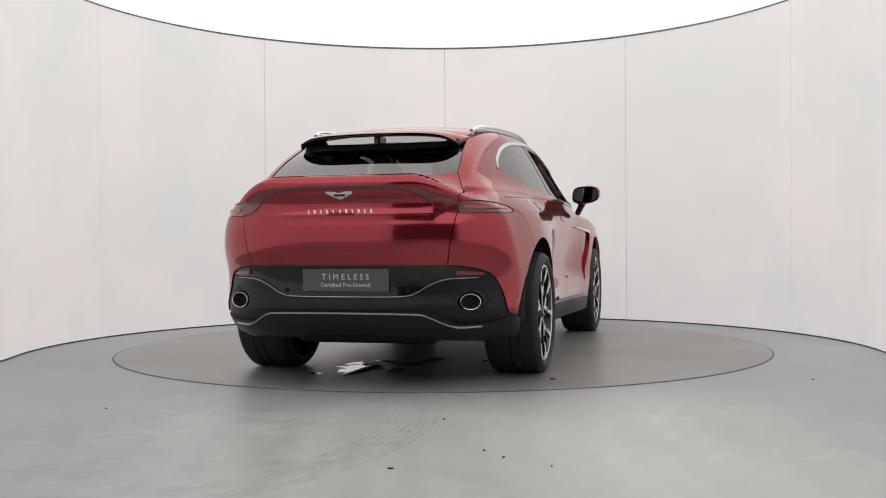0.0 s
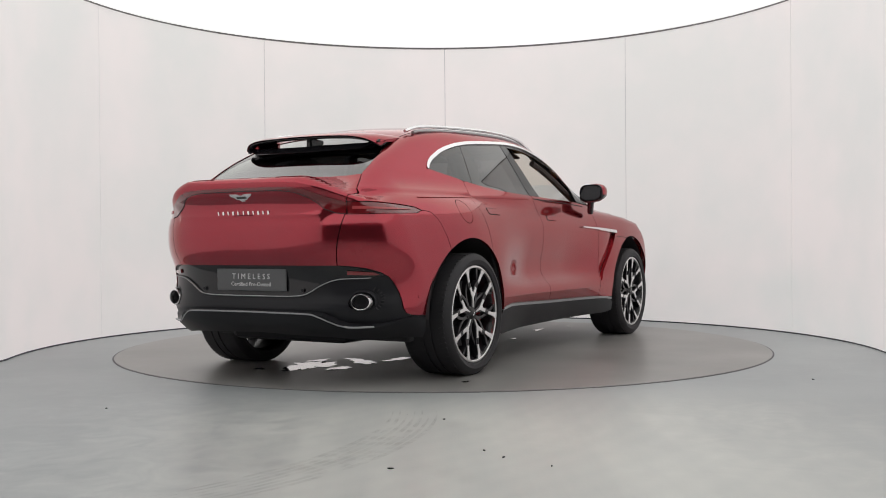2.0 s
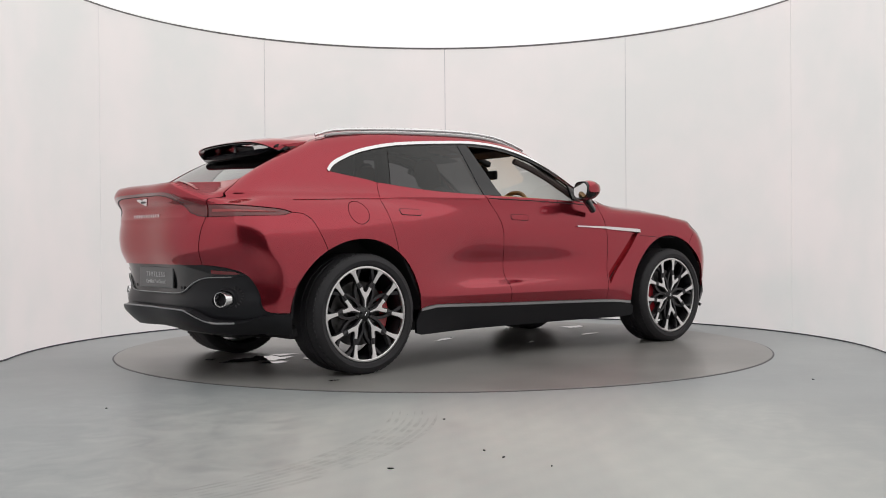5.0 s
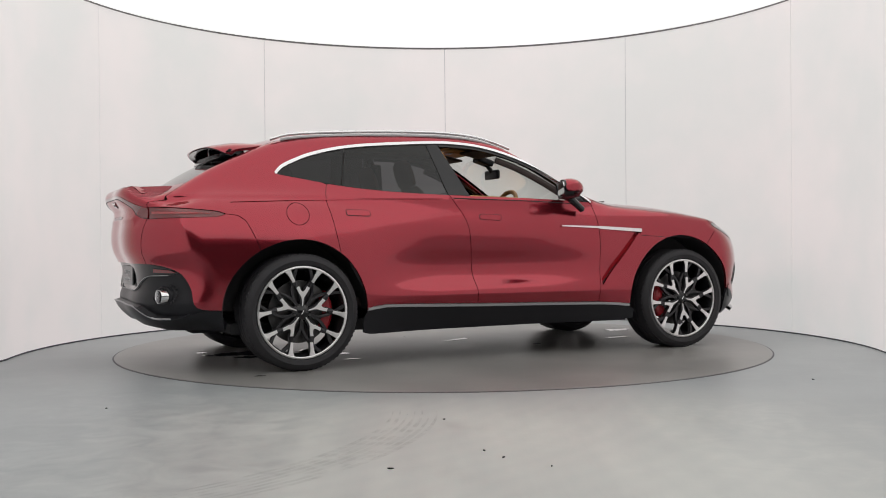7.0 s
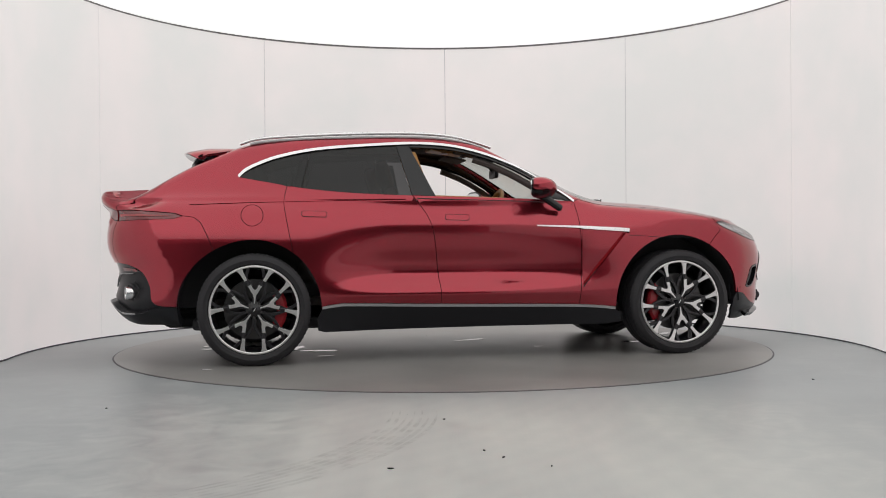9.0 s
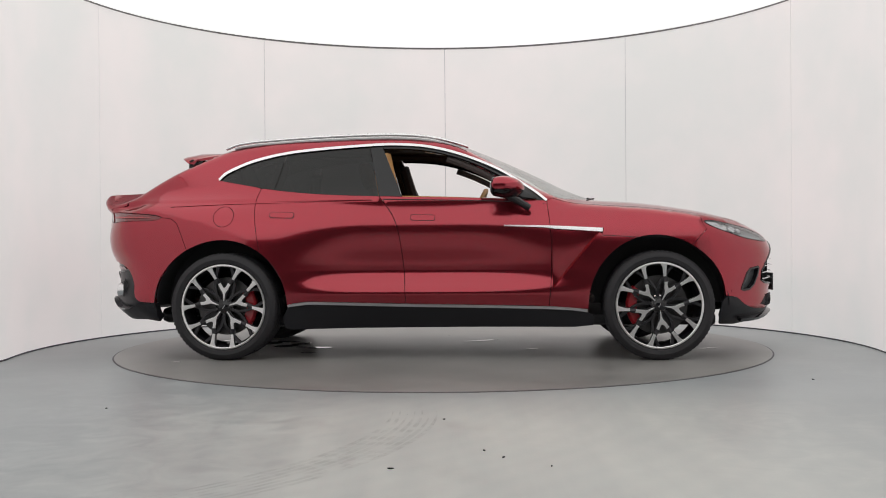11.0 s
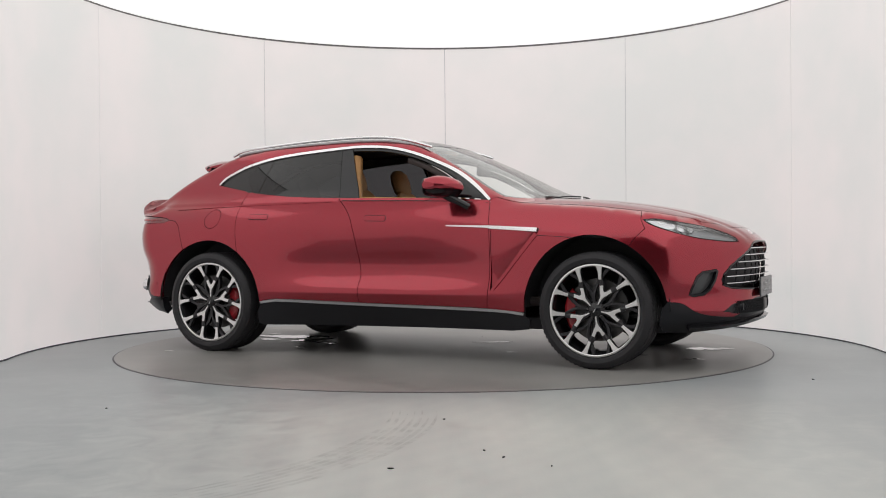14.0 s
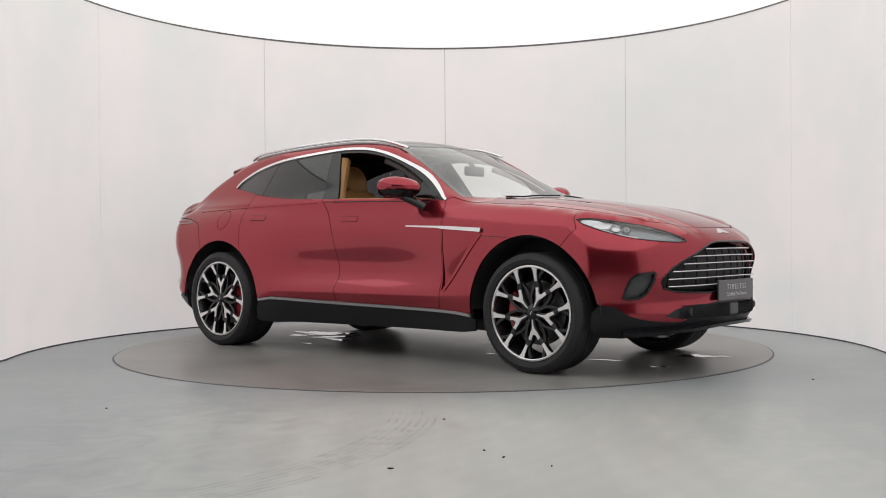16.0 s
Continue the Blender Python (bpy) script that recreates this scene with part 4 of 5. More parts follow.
under = [[Vector(q) - Vector((0, 0, 0.003)) for q in ring_[3:6]] for ring_ in sec]
under = [[u[0] + Vector((0.012, 0, -0.004))] + u[1:] for u in under]
part("spoiler_underside", loft([[*u, *[q - Vector((0, 0, 0.004)) for q in u[::-1]]] for u in under]), BLACK, car, "gloss black underside of the roof wing", True)
sec = []
for y in np.linspace(-0.515, 0.515, 41):
    a = abs(y) / 0.515
    lift = max(0.0, a - 0.74) / 0.26
    z = 1.388 + 0.01 * a * a + 0.042 * lift ** 1.6
    h = 0.050 - 0.024 * lift
    x = -1.985 + 0.04 * a * a + 0.03 * lift
    sec.append([(x, y, z + 0.012), (x + 0.02, y, z + h), (x + 0.12 - 0.05 * lift, y, z + h + 0.012 - 0.012 * lift), (x + 0.24 - 0.13 * lift, y, z + h + 0.006 - 0.01 * lift), (x + 0.22 - 0.12 * lift, y, z), (x + 0.08, y, z - 0.012)])
part("spoiler_blade", loft(sec), BLACK, car, "gloss black lower spoiler blade", True)
part("spoiler_post", box(0.14, 0.04, 0.085, (-1.86, 0, 1.452), 0.01), BLACK, car)
for s in (1, -1):
    line = curve([(-1.62, 0.53, 1.538), (-1.55, 0.545, 1.562), (-1.4, 0.56, 1.585), (-0.9, 0.59, 1.612), (-0.4, 0.595, 1.622), (-0.1, 0.59, 1.604), (0.08, 0.585, 1.563), (0.2, 0.58, 1.525)], 0.06)
    part("roof_rail", tube([(x, y * s, z) for x, y, z in line], 0.014, 8, 0.8), CHROME, car, "bright metal roof rail", True)
    part("rail_base", tube([(x, y * s, z - 0.027) for x, y, z in line[1:-1]], 0.013, 8, 0.8), SATIN, car, "satin strip under the roof rail", True)
    head, low = [], []
    for u, r in ((-1, 0.3), (-0.92, 0.62), (-0.6, 0.92), (-0.1, 1.0), (0.4, 0.95), (0.8, 0.72), (0.95, 0.45), (1, 0.25)):
        ring_a, ring_b = [], []
        for k in range(24):
            c, sn = math.cos(2 * math.pi * k / 24), math.sin(2 * math.pi * k / 24)
            x = 0.513 - 0.042 * (u + 1) + max(0.118 * r * c, -0.055)
            y = s * (0.995 + u * 0.118)
            z = 1.208 + 0.010 * u + 0.074 * r * sn
            ring_a.append((x, y, max(z, 1.185)))
            ring_b.append((x - 0.004, y, min(z, 1.19) - 0.002))
        head.append(ring_a)
        low.append(ring_b)
    mir = part("door_mirror", loft(head), PAINT, car, smooth=True)
    part("mirror_base", loft(low), BLACK, mir, "gloss black mirror underside", True)
    for nm, x0, ww, hh, mat in (("mirror_frame", 0.410, 0.116, 0.066, BLACK), ("mirror_glass", 0.402, 0.104, 0.054, MIRROR)):
        oval = [(ww * math.copysign(abs(math.cos(a)) ** 0.6, math.cos(a)), hh * math.copysign(abs(math.sin(a)) ** 0.75, math.sin(a))) for a in np.linspace(0, 2 * math.pi, 33)[:-1]]
        bm = prism(oval, 0.012)
        bmesh.ops.transform(bm, matrix=Matrix.Translation((x0, s * 0.995, 1.208)) @ pose(0, 0, 0, 0, 0, -90 + 20 * s), verts=bm.verts)
        part(nm, bm, mat, mir)
    part("mirror_arm", tube(curve([(0.48, s * 0.97, 1.155), (0.54, s * 0.945, 1.12), (0.635, s * 0.905, 1.065)], 0.03), [0.03, 0.03, 0.028, 0.026, 0.026, 0.026][:len(curve([(0.48, s * 0.97, 1.155), (0.54, s * 0.945, 1.12), (0.635, s * 0.905, 1.065)], 0.03))], 10), BLACK, mir, smooth=True)


# ---- car: front details ----
def half_width(z):
    """Half width of the grille's mouth at a height."""
    ys, zs = np.array(GRILLE_Y).T
    return max(-float(ys[i]) for i in range(len(zs)) if abs(zs[i] - z) < 0.02)


def skin_line(kind, pts, lift=0.0):
    p = onto(kind, pts)
    return p + normal_at(p) * lift


grille = new("grille")
grille.parent = car
for z in (0.782, 0.738, 0.693, 0.648, 0.602, 0.556):
    w = half_width(z) - 0.035
    line = skin_line("front", [(y, z - 0.012 * (y / 0.7) ** 2) for y in np.linspace(-w, w, 22)], -0.012)
    part("grille_bar", tube(line, 0.0046, 6, 0.8), CHROME, grille, "thin bright grille bar", True)
for y in np.linspace(-0.60, 0.60, 13):
    zs = [z for z in np.linspace(0.525, 0.805, 15) if half_width(z) > abs(y) + 0.02]
    if len(zs) > 2:
        line = skin_line("front", [(y, z) for z in zs], -0.04)
        part("grille_vane", tube(line, 0.006, 6), MATT, grille, smooth=True)
rimline = skin_line("front", GRILLE_Y + [(-y, z) for y, z in GRILLE_Y[::-1][1:]], 0.0)
part("grille_surround", tube(list(rimline[::2]) + [rimline[0]], 0.006, 8), BLACK, grille, smooth=True)

def border(name, kind, outline, width, mat, **more):
    """A frame of even width just inside an outline."""
    return panel(name, kind, outline, mat, car, holes=[[tuple(q) for q in shrink(dense(outline, 0.03), width)]], gap=0, **more)


# headlamps
panel("headlamp_cover", "side", HEAD, LENSGLASS, car, lift=0.001, thick=0.006, label="clear swept-back headlamp cover")
panel("headlamp_bowl", "side", HEAD, LENS, car, lift=-0.014, thick=0.004, grid=0.02, shape=lambda u, v: -0.014 * np.sin(np.clip((u - 1.84) / 0.66, 0, 1) * math.pi))
panel("running_light", "side", ribbon(curve([(1.86, 0.955), (1.90, 0.935), (1.99, 0.90), (2.10, 0.868), (2.2, 0.848)]), 0.016, 0.01), LETTER, car, lift=-0.012, thick=0.008, gap=0, label="bright daytime running light strip")
panel("lamp_reflector", "side", [(1.865, 0.956), (1.92, 0.958), (2.0, 0.948), (2.05, 0.935), (2.03, 0.905), (1.985, 0.905), (1.90, 0.935)], LETTER, car, lift=-0.009, thick=0.003, gap=0, grid=0.02, label="bright inner lamp reflector")
border("lamp_edge", "side", HEAD, 0.004, BLACK, lift=0.002, thick=0.02)
for s in (1, -1):
    for u, v, r in ((2.07, 0.905, 0.030), (2.135, 0.893, 0.022)):
        q = onto("side", [(u, v)])[0] * np.array([1, s * 1.0, 1])
        out = normal_at(np.array([q]))[0]
        bm = lathe([(0.0, -0.006), (r * 0.7, -0.004), (r, 0.004), (r * 1.1, 0.0), (r * 1.1, 0.02)], 20)
        m = look(q - out * 0.020, q + out)
        bmesh.ops.transform(bm, matrix=m @ Matrix.Rotation(radians(-90), 4, "X"), verts=bm.verts)
        part("projector", bm, CHROME, car, smooth=True)

# front vents, lower mesh and lip
border("vent_surround", "side", FOG, 0.013, BLACK, lift=0.003, thick=0.03)
panel("splitter", "side", ribbon(curve([(2.1, 0.285), (2.3, 0.287), (2.5, 0.30), (2.7, 0.315), (2.85, 0.32), (END_F, 0.32)]), 0.018), BLACK, car, lift=0.035, thick=0.06, gap=0, label="gloss black front splitter")
mesh_low = [(-0.62, 0.37), (-0.55, 0.415), (-0.42, 0.437), (0, 0.44), (0.42, 0.437), (0.55, 0.415), (0.62, 0.37), (0.5, 0.352), (0, 0.345), (-0.5, 0.352)]
panel("lower_intake", "front", mesh_low, VOID, car, lift=0.002, thick=0.004, gap=0, both=False)
ends = []
for i in range(-26, 27):
    for d in (-1, 1):
        for j in range(5):
            a, b = (i * 0.022 + d * j * 0.011, 0.355 + j * 0.016), (i * 0.022 + d * (j + 1) * 0.011, 0.355 + (j + 1) * 0.016)
            if max(abs(a[0]), abs(b[0])) < 0.55 - 0.9 * max(0, b[1] - 0.41):
                ends += [a, b]
ends = skin_line("front", ends, 0.006)
pts, quads = [], []
for p, q in zip(ends[::2], ends[1::2]):
    k = len(pts)
    for e in (p, q):
        pts += [tuple(e + np.array(o)) for o in ((0.003, 0, 0), (0, 0.0025, 0), (-0.003, 0, 0), (0, -0.0025, 0))]
    quads += [(k + n, k + (n + 1) % 4, k + 4 + (n + 1) % 4, k + 4 + n) for n in range(4)]
lattice = bpy.data.meshes.new("mesh_insert")
lattice.from_pydata(pts, [], quads)
lattice.materials.append(MATT)
insert = tagged(new("mesh_insert", lattice), "satin black diamond mesh", kind="stuff")
insert.parent = car
q = onto("front", [(0.06, 0.395)])[0]
part("radar_cover", box(0.02, 0.13, 0.08, (q[0] + 0.004, -0.02, 0.395), 0.012), DISC, car, "grey sensor cover")
for y in (-0.47, 0.47):
    q = onto("front", [(y, 0.395)])[0]
    bm = lathe([(0.0, -0.004), (0.022, -0.004), (0.026, 0.004), (0.026, 0.02)], 20)
    bmesh.ops.transform(bm, matrix=Matrix.Translation((q[0] + 0.01, y, 0.395)) @ Matrix.Rotation(radians(90), 4, "Z"), verts=bm.verts)
    part("tow_cover", bm, MATT, car, smooth=True)


# ---- plates, letters and badges ----
def lettering(name, text, size, m, mat, parent, thick=0.001, wide=1.0):
    cu = bpy.data.curves.new(name, "FONT")
    cu.body, cu.size, cu.extrude, cu.align_x, cu.align_y, cu.space_character = text, size, thick, "CENTER", "CENTER", wide
    cu.resolution_u = 2
    tmp = new(name, cu)
    bpy.context.view_layer.update()
    me = bpy.data.meshes.new_from_object(tmp.evaluated_get(bpy.context.evaluated_depsgraph_get()))
    bpy.data.objects.remove(tmp)
    me.transform(m)
    me.materials.append(mat)
    ob = new(name, me)
    ob.parent = parent
    return ob


def show_plate(x, z, facing, lean):
    """Grey plate with two lines of pale text. facing: degrees about the upright."""
    m = pose(x, 0, z, 0, 0, facing) @ pose(0, 0, 0, 90 - lean, 0, 0)
    bm = box(0.522, 0.130, 0.012, (0, 0, 0), 0.005)
    bmesh.ops.transform(bm, matrix=m, verts=bm.verts)
    pl = part("show_plate", bm, PLATE, car, "dark grey plate with pale lettering")
    lettering("plate_text", "TIMELESS", 0.046, m @ pose(0, 0.018, 0.0066), INK, pl, wide=1.62)
    lettering("plate_text", "Certified Pre-Owned", 0.035, m @ pose(0, -0.027, 0.0066), INK, pl)


rear_x = onto("rear", [(0.0, 0.61)])[0][0]
show_plate(rear_x - 0.004, 0.617, -90, 0)
front_x = onto("front", [(0.0, 0.515)])[0][0]
show_plate(front_x + 0.006, 0.515, 90, 0)

# name strip as plain bars, one for each letter, in two words
for word, y0 in ((5, 0.195), (6, 0.006)):
    for k in range(word):
        y = y0 - 0.037 * k
        p = onto("rear", [(y, 1.005)])[0]
        n = normal_at(np.array([p]))[0]
        bm = box(0.004, 0.013 if k % 2 else 0.009, 0.022, (0, 0, 0), 0.001)
        part("name_bar", bm, LETTER, car).matrix_basis = Matrix.Translation(p + n * 0.003) @ Euler((radians(-12), 0, 0)).to_matrix().to_4x4()


def winged_badge(kind, u, v, w, h):
    """A plain winged shape standing for the maker's mark."""
    half = [(0.07, 0.30), (0.16, 0.46), (0.5, 0.46), (0.45, 0.16), (0.31, -0.02), (0.25, -0.22), (0.14, -0.28), (0.07, -0.5)]
    line = half + [(-a, b) for a, b in half[::-1]]
    return panel("badge", kind, [(u + a * w, v + b * h) if kind != "top" else (u + b * h, v + a * w) for a, b in line], LETTER, car, both=False, lift=0.005, thick=0.006, gap=0, grid=0.02, label="bright winged badge")


winged_badge("rear", 0.0, 1.098, 0.165, 0.042)
panel("badge_inlay", "rear", [(-0.034, 1.093), (0.034, 1.093), (0.034, 1.103), (-0.034, 1.103)], DISC, car, both=False, lift=0.007, thick=0.003, gap=0, label="dark badge inlay")
winged_badge("top", 2.365, 0.0, 0.15, 0.045)

# light band under the tail edge
BAR_LOW = curve([(-0.650, 0.992), (-0.60, 0.997), (-0.545, 1.02), (-0.495, 1.062), (-0.43, 1.102), (-0.31, 1.126), (0, 1.131)])
BAR_TOP = curve([(-0.654, 1.060), (-0.57, 1.085), (-0.50, 1.115), (-0.42, 1.138), (-0.3, 1.147), (0, 1.150)])
bar = BAR_TOP + [(-y, z) for y, z in BAR_TOP[::-1][1:]] + [(-y, z) for y, z in BAR_LOW[:-1]] + BAR_LOW[::-1]
panel("light_bar", "rear", bar, LAMP, car, both=False, lift=0.002, thick=0.006, gap=0, grid=0.02, label="dark red full-width light bar")
low_line = BAR_LOW + [(-y, z) for y, z in BAR_LOW[::-1][1:]]
panel("light_bar_joint", "rear", ribbon(low_line, 0.004), VOID, car, both=False, lift=0.003, thick=0.004, gap=0, grid=0.02)

# exhausts, reflectors, trim lines
for s in (1, -1):
    y = 0.70 * s
    q = onto("rear", [(y, 0.495)])[0]
    for nm, mat, prof in (("exhaust_pod", MATT, [(0.092, 0.03), (0.084, 0.006), (0.074, 0.0), (0.066, 0.012), (0.06, 0.04)]), ("exhaust_tip", CHROME, [(0.052, 0.07), (0.052, -0.024), (0.0535, -0.029), (0.057, -0.030), (0.0605, -0.024), (0.0605, 0.07)]), ("exhaust_bore", VOID, [(0.0, 0.04), (0.0515, 0.04), (0.0515, 0.0)])):
        bm = lathe(prof, 40)
        m = Matrix.Translation((q[0] + 0.012, y, 0.495)) @ pose(0, 0, 0, 0, 0, -90 - (12 if nm != "exhaust_pod" else 26) * s) @ Matrix.Diagonal((1.0, 1, 0.78, 1))
        bmesh.ops.transform(bm, matrix=m, verts=bm.verts)
        part(nm, bm, mat, car, smooth=True)
panel("rear_reflector", "rear", [(-0.63, 0.672), (-0.76, 0.662), (-0.785, 0.645), (-0.76, 0.641), (-0.63, 0.645)], LAMP, car, lift=-0.002, thick=0.01, label="red rear reflector")
edge_low = curve([(-0.74, 0.37), (-0.62, 0.37), (-0.54, 0.40), (-0.47, 0.43), (-0.38, 0.438), (0, 0.44)])
panel("lip_edge", "rear", ribbon(edge_low + [(-y, z) for y, z in edge_low[::-1][1:]], 0.0045), SATIN, car, both=False, lift=0.034, thick=0.01, gap=0)
panel("valance_edge", "rear", ribbon(VAL[8:] + [(-y, z) for y, z in VAL[8:][::-1][1:]], 0.004), SATIN, car, both=False, lift=0.004, thick=0.01, gap=0)
part("silencer", box(0.35, 0.9, 0.12, (-2.0, 0, 0.285), 0.05), MATT, car)
for y in (-0.25, 0.3):
    part("exhaust_pipe", tube([(-1.9, y, 0.24), (-1.0, y * 0.7, 0.23), (0.4, y * 0.5, 0.25)], 0.04, 10), DISC, car, smooth=True)
part("axle_arm", tube([(-1.53, -0.7, 0.33), (-1.53, 0.7, 0.33)], 0.05, 10), MATT, car, smooth=True)
part("axle_arm", tube([(1.53, -0.7, 0.33), (1.53, 0.7, 0.33)], 0.05, 10), MATT, car, smooth=True)

# ---- cabin ----
def seat(x, y, mat, tilt=18.0, rear=False):
    st = new("seat")
    st.parent = car
    w = 0.25 if not rear else 0.27
    b = box(0.52, 2 * w, 0.16, (x + 0.08, y, 0.62), 0.05, seg=3)
    part("seat_base", b, mat, st, smooth=True)
    m = Matrix.Translation((x - 0.18, y, 0.68)) @ Matrix.Rotation(radians(-tilt), 4, "Y")
    secs = []
    for h, ww, d in ((0.0, 0.22, 0.06), (0.12, 0.245, 0.075), (0.3, 0.25, 0.07), (0.45, 0.235, 0.06), (0.54, 0.19, 0.05), (0.58, 0.12, 0.035)):
        secs.append([m @ Vector((d * math.sin(2 * math.pi * k / 18) * (1 if math.sin(2 * math.pi * k / 18) < 0 else 0.8) + 0.02 * abs(math.cos(2 * math.pi * k / 18)) ** 3, ww * math.cos(2 * math.pi * k / 18), h)) for k in range(18)])
    part("backrest", loft(secs), mat, st, smooth=True)
    secs = []
    for h, ww, d in ((0.57, 0.08, 0.03), (0.60, 0.125, 0.05), (0.68, 0.135, 0.055), (0.75, 0.12, 0.05), (0.785, 0.07, 0.03)):
        secs.append([m @ Vector((d * math.sin(2 * math.pi * k / 16), ww * math.cos(2 * math.pi * k / 16), h)) for k in range(16)])
    part("headrest", loft(secs), mat, st, smooth=True)
    return st


for y in (-0.38, 0.38):
    seat(-0.18, y, TAN)
for y in (-0.36, 0.36):
    seat(-1.05, y, DARKCLOTH, 22, True)
part("cabin_floor", box(3.0, 1.5, 0.06, (-0.4, 0, 0.42), 0.02), DARKCLOTH, car)
part("rear_shelf", box(0.7, 1.15, 0.04, (-1.75, 0, 1.10), 0.015), DARKCLOTH, car)
secs = []
for y in np.linspace(-0.76, 0.76, 17):
    h = 0.02 * math.cos(y * 4)
    secs.append([(0.42, y, 0.70), (0.40, y, 0.95 + h), (0.45, y, 1.055 + h * 0.6), (0.62, y, 1.085), (0.95 - 0.25 * abs(y), y, 1.09), (0.95 - 0.25 * abs(y), y, 1.04), (0.62, y, 0.98), (0.6, y, 0.70)])
part("dashboard", loft(secs), TAN, car, "tan leather dashboard", True)
part("instrument_hood", box(0.2, 0.36, 0.05, (0.47, -0.38, 1.10), 0.02), MATT, car)
part("centre_console", box(1.0, 0.24, 0.22, (0.15, 0, 0.70), 0.04), TAN, car)
wheel_m = Matrix.Translation((0.25, -0.38, 1.05)) @ Matrix.Rotation(radians(-66), 4, "Y")
ringpts = [wheel_m @ Vector((0.178 * math.cos(2 * math.pi * k / 40), 0.178 * math.sin(2 * math.pi * k / 40), 0)) for k in range(41)]
sw = part("steering_wheel", tube(ringpts, 0.017, 10, ends=False), TAN, car, "tan leather steering wheel", True)
for a in (0, 180, 270):
    e = wheel_m @ Vector((0.17 * math.sin(radians(a)), 0.17 * math.cos(radians(a)), 0))
    part("wheel_spoke", tube([wheel_m @ Vector((0, 0, -0.03)), e], 0.014, 8), BLACK, sw, smooth=True)
bm = lathe([(0.0, 0.02), (0.055, 0.012), (0.065, -0.02), (0.0, -0.03)], 24, axis="z")
bmesh.ops.transform(bm, matrix=wheel_m @ Matrix.Translation((0, 0, -0.025)), verts=bm.verts)
part("wheel_hub", bm, BLACK, sw, smooth=True)
lining = DLO_TOP[::-1] + [(-1.40, 1.25), (-1.36, 1.15), (-2.0, 1.14), (-2.2, 1.17)] + glass_side[::-1] + roof_side[1:] + screen_side[1:]
panel("pillar_lining", "side", lining, DARKCLOTH, car, lift=-0.028, thick=0.01, grid=0.06, gap=0.004)
panel("headliner", "top", [(-1.6, -0.44), (-0.9, -0.50), (0.08, -0.50), (0.12, 0), (0.08, 0.50), (-0.9, 0.50), (-1.6, 0.44)], DARKCLOTH, car, both=False, lift=-0.035, thick=0.012, grid=0.06)
part("roof_console", box(0.28, 0.24, 0.035, (-0.04, 0, 1.545), 0.012, turn=Matrix.Rotation(radians(8), 4, "Y")), TAN, car)
part("map_light", box(0.05, 0.06, 0.008, (-0.05, -0.05, 1.524), 0.003), INK, car)
for s in (1, -1):
    part("sun_visor", box(0.17, 0.36, 0.018, (0.08, s * 0.32, 1.505), 0.008, turn=Matrix.Rotation(radians(12), 4, "Y")), DARKCLOTH, car)
    l = skin_line("side", curve([(0.05, 1.455), (0.2, 1.40), (0.42, 1.29), (0.62, 1.17)], 0.06), -0.05) * np.array([1, -s * -1.0, 1])
    part("pillar_trim", tube(l, 0.024, 8), DARKCLOTH, car, smooth=True)
    l = skin_line("side", [(-0.41, 1.49), (-0.36, 1.3), (-0.31, 1.10)], -0.06) * np.array([1, s, 1])
    # left pillar takes the dark cloth to stand for shade on tan
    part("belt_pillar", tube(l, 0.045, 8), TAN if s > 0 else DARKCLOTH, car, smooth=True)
    l = skin_line("side", [(-1.17, 1.43), (-1.2, 1.3), (-1.25, 1.16)], -0.06) * np.array([1, s, 1])
    part("rear_pillar", tube(l, 0.05, 8), DARKCLOTH, car, smooth=True)
    l = skin_line("side", [(x, belt_at(x) - 0.03) for x in np.linspace(-0.3, 0.70, 14)], -0.045) * np.array([1, s, 1])
    part("door_card", tube(l, 0.032, 8), TAN, car, "tan leather door capping", True)
part("interior_mirror", box(0.03, 0.23, 0.075, (0.36, 0, 1.37), 0.014, seg=3), MATT, car, smooth=True)
part("mirror_stalk", tube([(0.36, 0, 1.39), (0.30, 0, 1.46), (0.27, 0, 1.49)], 0.018, 8), MATT, car, smooth=True)
part("camera_pod", box(0.14, 0.13, 0.05, (0.28, 0, 1.475), 0.015, turn=Matrix.Rotation(radians(18), 4, "Y")), MATT, car)
for y0, y1 in ((-0.55, -0.02), (0.05, 0.55)):
    line = skin_line("top", [(1.15 - 0.14 * abs(y / 0.7) ** 2, y) for y in np.linspace(y0, y1, 8)], 0.008)
    part("wiper", tube(line, 0.006, 6), MATT, car, smooth=True)
border("windscreen_border", "top", both_screen, 0.035, BLACK, both=False, lift=-0.007, thick=0.002)
for s in (-1, 1):
    line = skin_line("top", [(x, s * (0.40 - 0.05 * (x - 1.45) / 0.3)) for x in np.linspace(1.38, 1.62, 8)], 0.003)
    part("bonnet_vent", tube(line, 0.012, 6, 0.5), VOID, car, smooth=True)

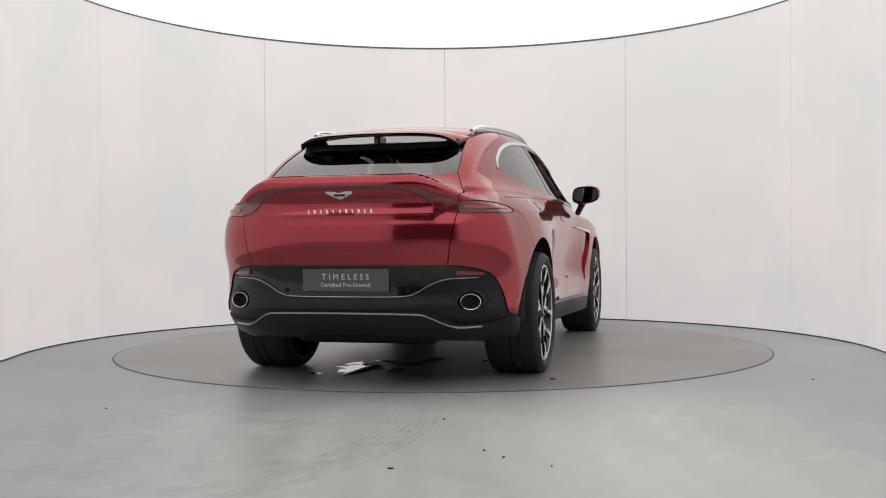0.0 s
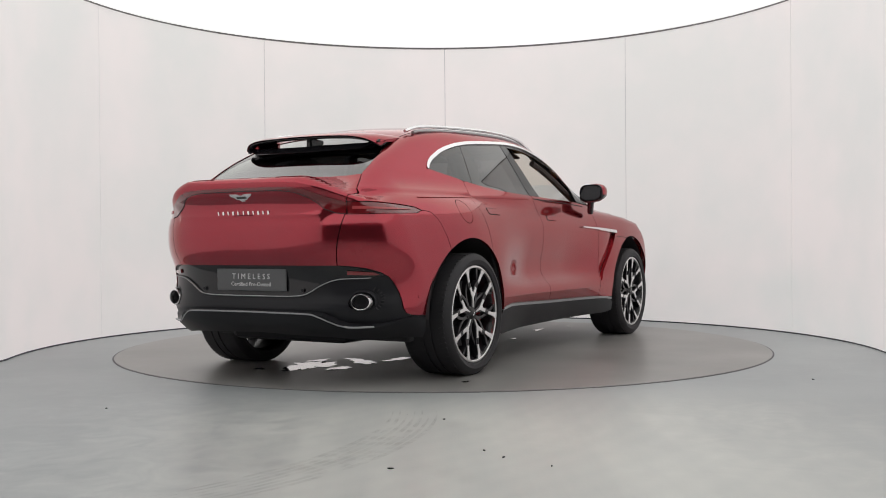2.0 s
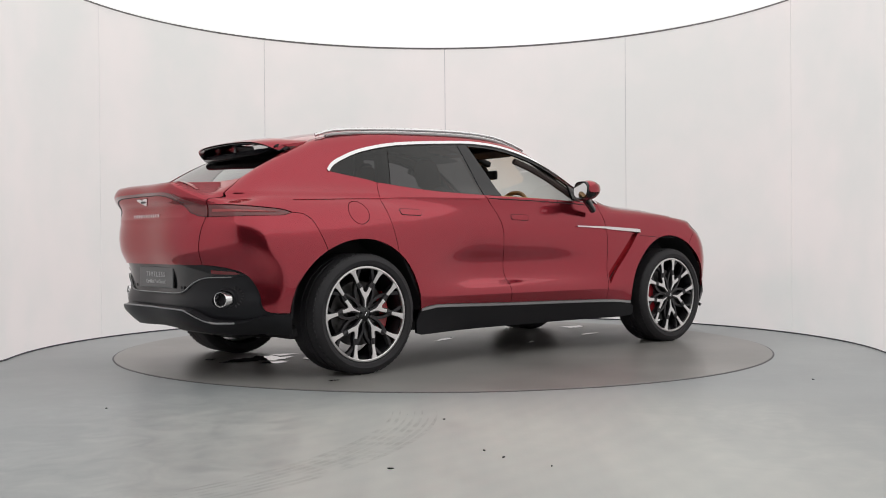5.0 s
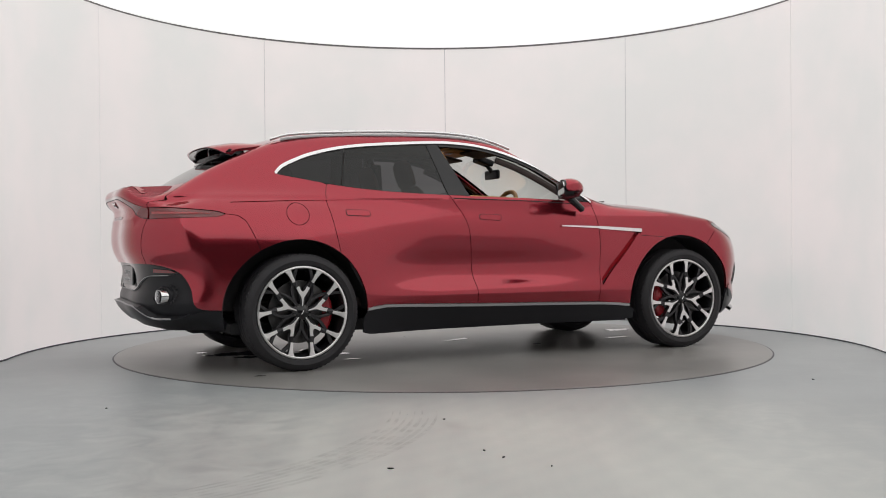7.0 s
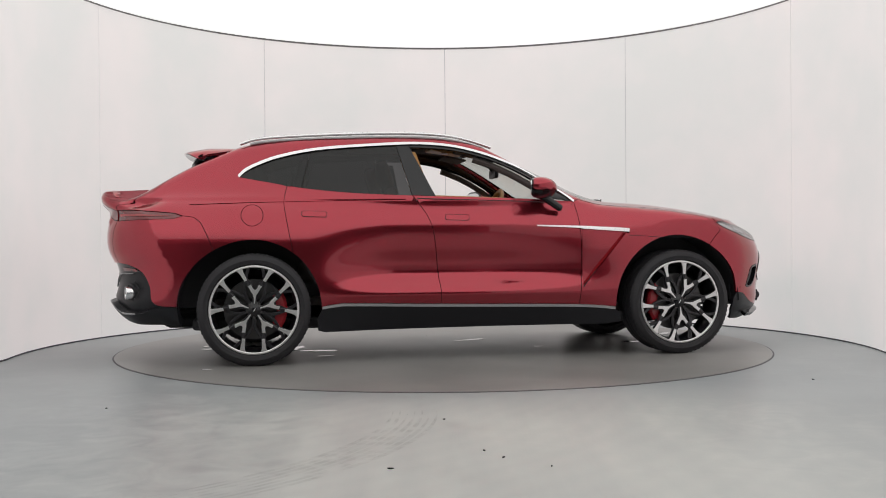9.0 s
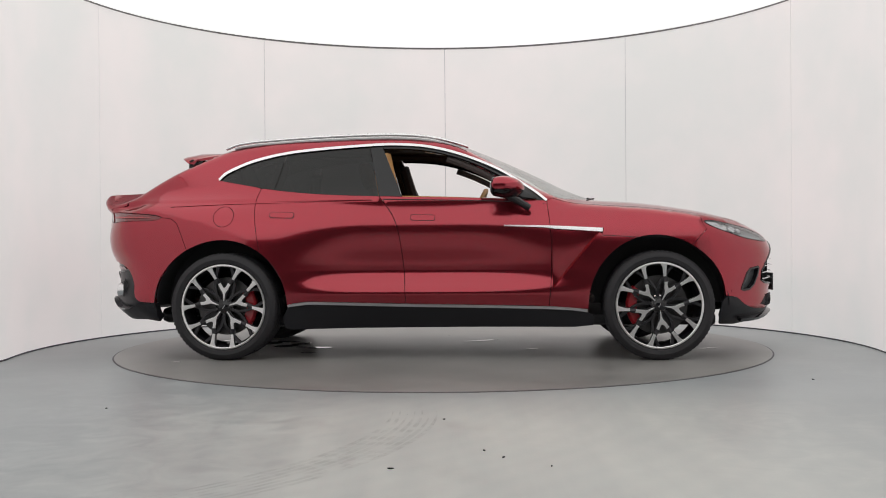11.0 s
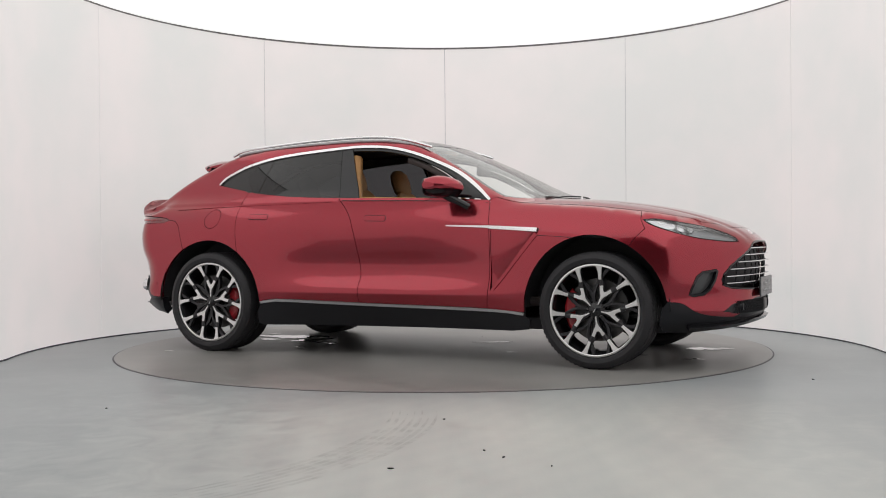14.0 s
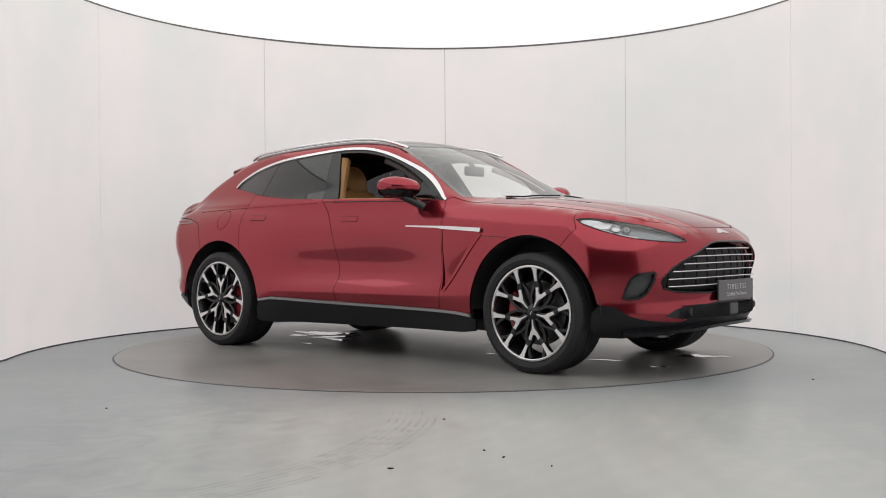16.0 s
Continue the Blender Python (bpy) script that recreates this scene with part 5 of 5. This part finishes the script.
# ---- wet patches on the turntable ----
def puddle(cx, cy, rx, ry, seed, turn=0.0):
    rnd = random.Random(seed)
    bm = bmesh.new()
    ph = [rnd.uniform(0, 6.28) for _ in range(5)]
    vs = []
    for k in range(120):
        a = 2 * math.pi * k / 120
        r = 1 + 0.16 * math.sin(2 * a + ph[0]) + 0.18 * math.sin(3 * a + ph[1]) + 0.15 * math.sin(7 * a + ph[2]) + 0.12 * math.sin(11 * a + ph[3]) + 0.09 * math.sin(19 * a + ph[4]) + rnd.uniform(-0.05, 0.05)
        x, y = rx * r * math.cos(a), ry * r * math.sin(a)
        c, s = math.cos(radians(turn)), math.sin(radians(turn))
        vs.append(bm.verts.new((cx + c * x - s * y, cy + s * x + c * y, 0.0085)))
    f = bm.faces.new(vs)
    bmesh.ops.triangulate(bm, faces=[f])
    bm.normal_update()
    for f in bm.faces:
        if f.normal.z < 0:
            f.normal_flip()
    put("puddle", bm, WATER, table, "shallow clear water on the deck")


for k, (cx, cy, rx, ry, tr) in enumerate(((-1.58, 0.16, 0.22, 0.14, 15), (-1.22, -0.02, 0.17, 0.07, 60), (-1.60, -0.10, 0.10, 0.05, 0), (-1.0, -0.19, 0.13, 0.05, -15), (-0.99, -0.56, 0.05, 0.02, 0), (-1.81, -1.15, 0.03, 0.02, 0), (-1.86, 0.36, 0.05, 0.03, 40),
                                        (1.98, 0.44, 0.11, 0.09, 20), (2.14, 0.52, 0.05, 0.03, 0), (1.57, -0.15, 0.11, 0.03, 5), (2.07, -0.25, 0.04, 0.02, 0), (2.0, -0.29, 0.03, 0.015, 0), (-1.32, 0.28, 0.09, 0.05, -20), (0.3, 0.35, 0.16, 0.03, 30), (0.7, -0.3, 0.04, 0.02, 0))):
    puddle(cx, cy, rx, ry, 40 + k, tr)

# ---- small litter on the floor ----
flakes = (("dry_leaf", -0.2, -4.38, 0.0136), ("dry_leaf", 0.23, -4.2, 0.0112), ("dry_leaf", 0.16, -4.07, 0.0087), ("dry_leaf", 0.0, -3.36, 0.0074), ("dry_leaf", -1.72, -2.97, 0.0087), ("dry_leaf", 0.4, -4.36, 0.0062), ("dry_leaf", 2.2, -2.11, 0.0087))
for k, (nm, x, y, r) in enumerate(flakes):
    rnd = random.Random(k)
    bm = bmesh.new()
    top = [bm.verts.new((r * (0.6 + 0.6 * rnd.random()) * math.cos(a * 0.9), r * 0.55 * (0.6 + 0.6 * rnd.random()) * math.sin(a * 0.9), 0.002 + 0.004 * rnd.random())) for a in range(7)]
    low = [bm.verts.new((v.co.x * 0.9, v.co.y * 0.9, 0)) for v in top]
    bm.faces.new(top)
    bm.faces.new(low[::-1])
    for i in range(7):
        bm.faces.new((low[i], low[(i + 1) % 7], top[(i + 1) % 7], top[i]))
    ob = tagged(put(nm, bm, MATT), "tiny dark dry scrap lying on the concrete floor", "litter", group="scraps on the floor")
    ob.matrix_basis = pose(x, y, 0.0, 0, 0, k * 50)


# ---- small fittings on the bumpers ----
def sensor(kind, u, v, r, mat):
    """A flush parking sensor disc on each side."""
    panel("parking_sensor", kind, ring(u, v, r, 14), mat, car, lift=0.002, thick=0.004, gap=0, grid=0.03)


sensor("side", 2.24, 0.50, 0.011, PAINT)
sensor("side", 2.02, 0.475, 0.010, PAINT)
sensor("side", -2.05, 0.515, 0.010, PAINT)
sensor("rear", -0.37, 0.56, 0.010, MATT)
# housing slots round the exhausts
for s in (-1, 1):
    for k in range(9):
        a = radians(-40 + 12 * k)
        c = onto("rear", [(-s * 0 + s * (0.70 + 0.095 * math.cos(a)), 0.505 + 0.075 * math.sin(a))])[0]
        part("pod_slot", box(0.008, 0.004, 0.022, tuple(c), 0.0015, turn=Matrix.Rotation(s * (a - radians(90)), 4, "X")), VOID, car)


def motions():
    """Turntable and car turn together, at an even rate."""
    times = [0, 0.1, 0.2, 0.5] + [k for k in range(1, 16)] + [15.5, 15.8, 15.9, 16]
    for thing, dx, dy, dz, yaw in ((table, 0.0, 0.0, 0.0, 0.0), (car, 0.042, -0.095, 0.006, -0.6)):
        rows = []
        for t in times:
            rows.append((t, pose(0, 0, 0, 0, 0, 75.36 - 7.16 * t) @ pose(dx, dy, dz, 0, 0, yaw)))
        walk(thing, rows)


motions()
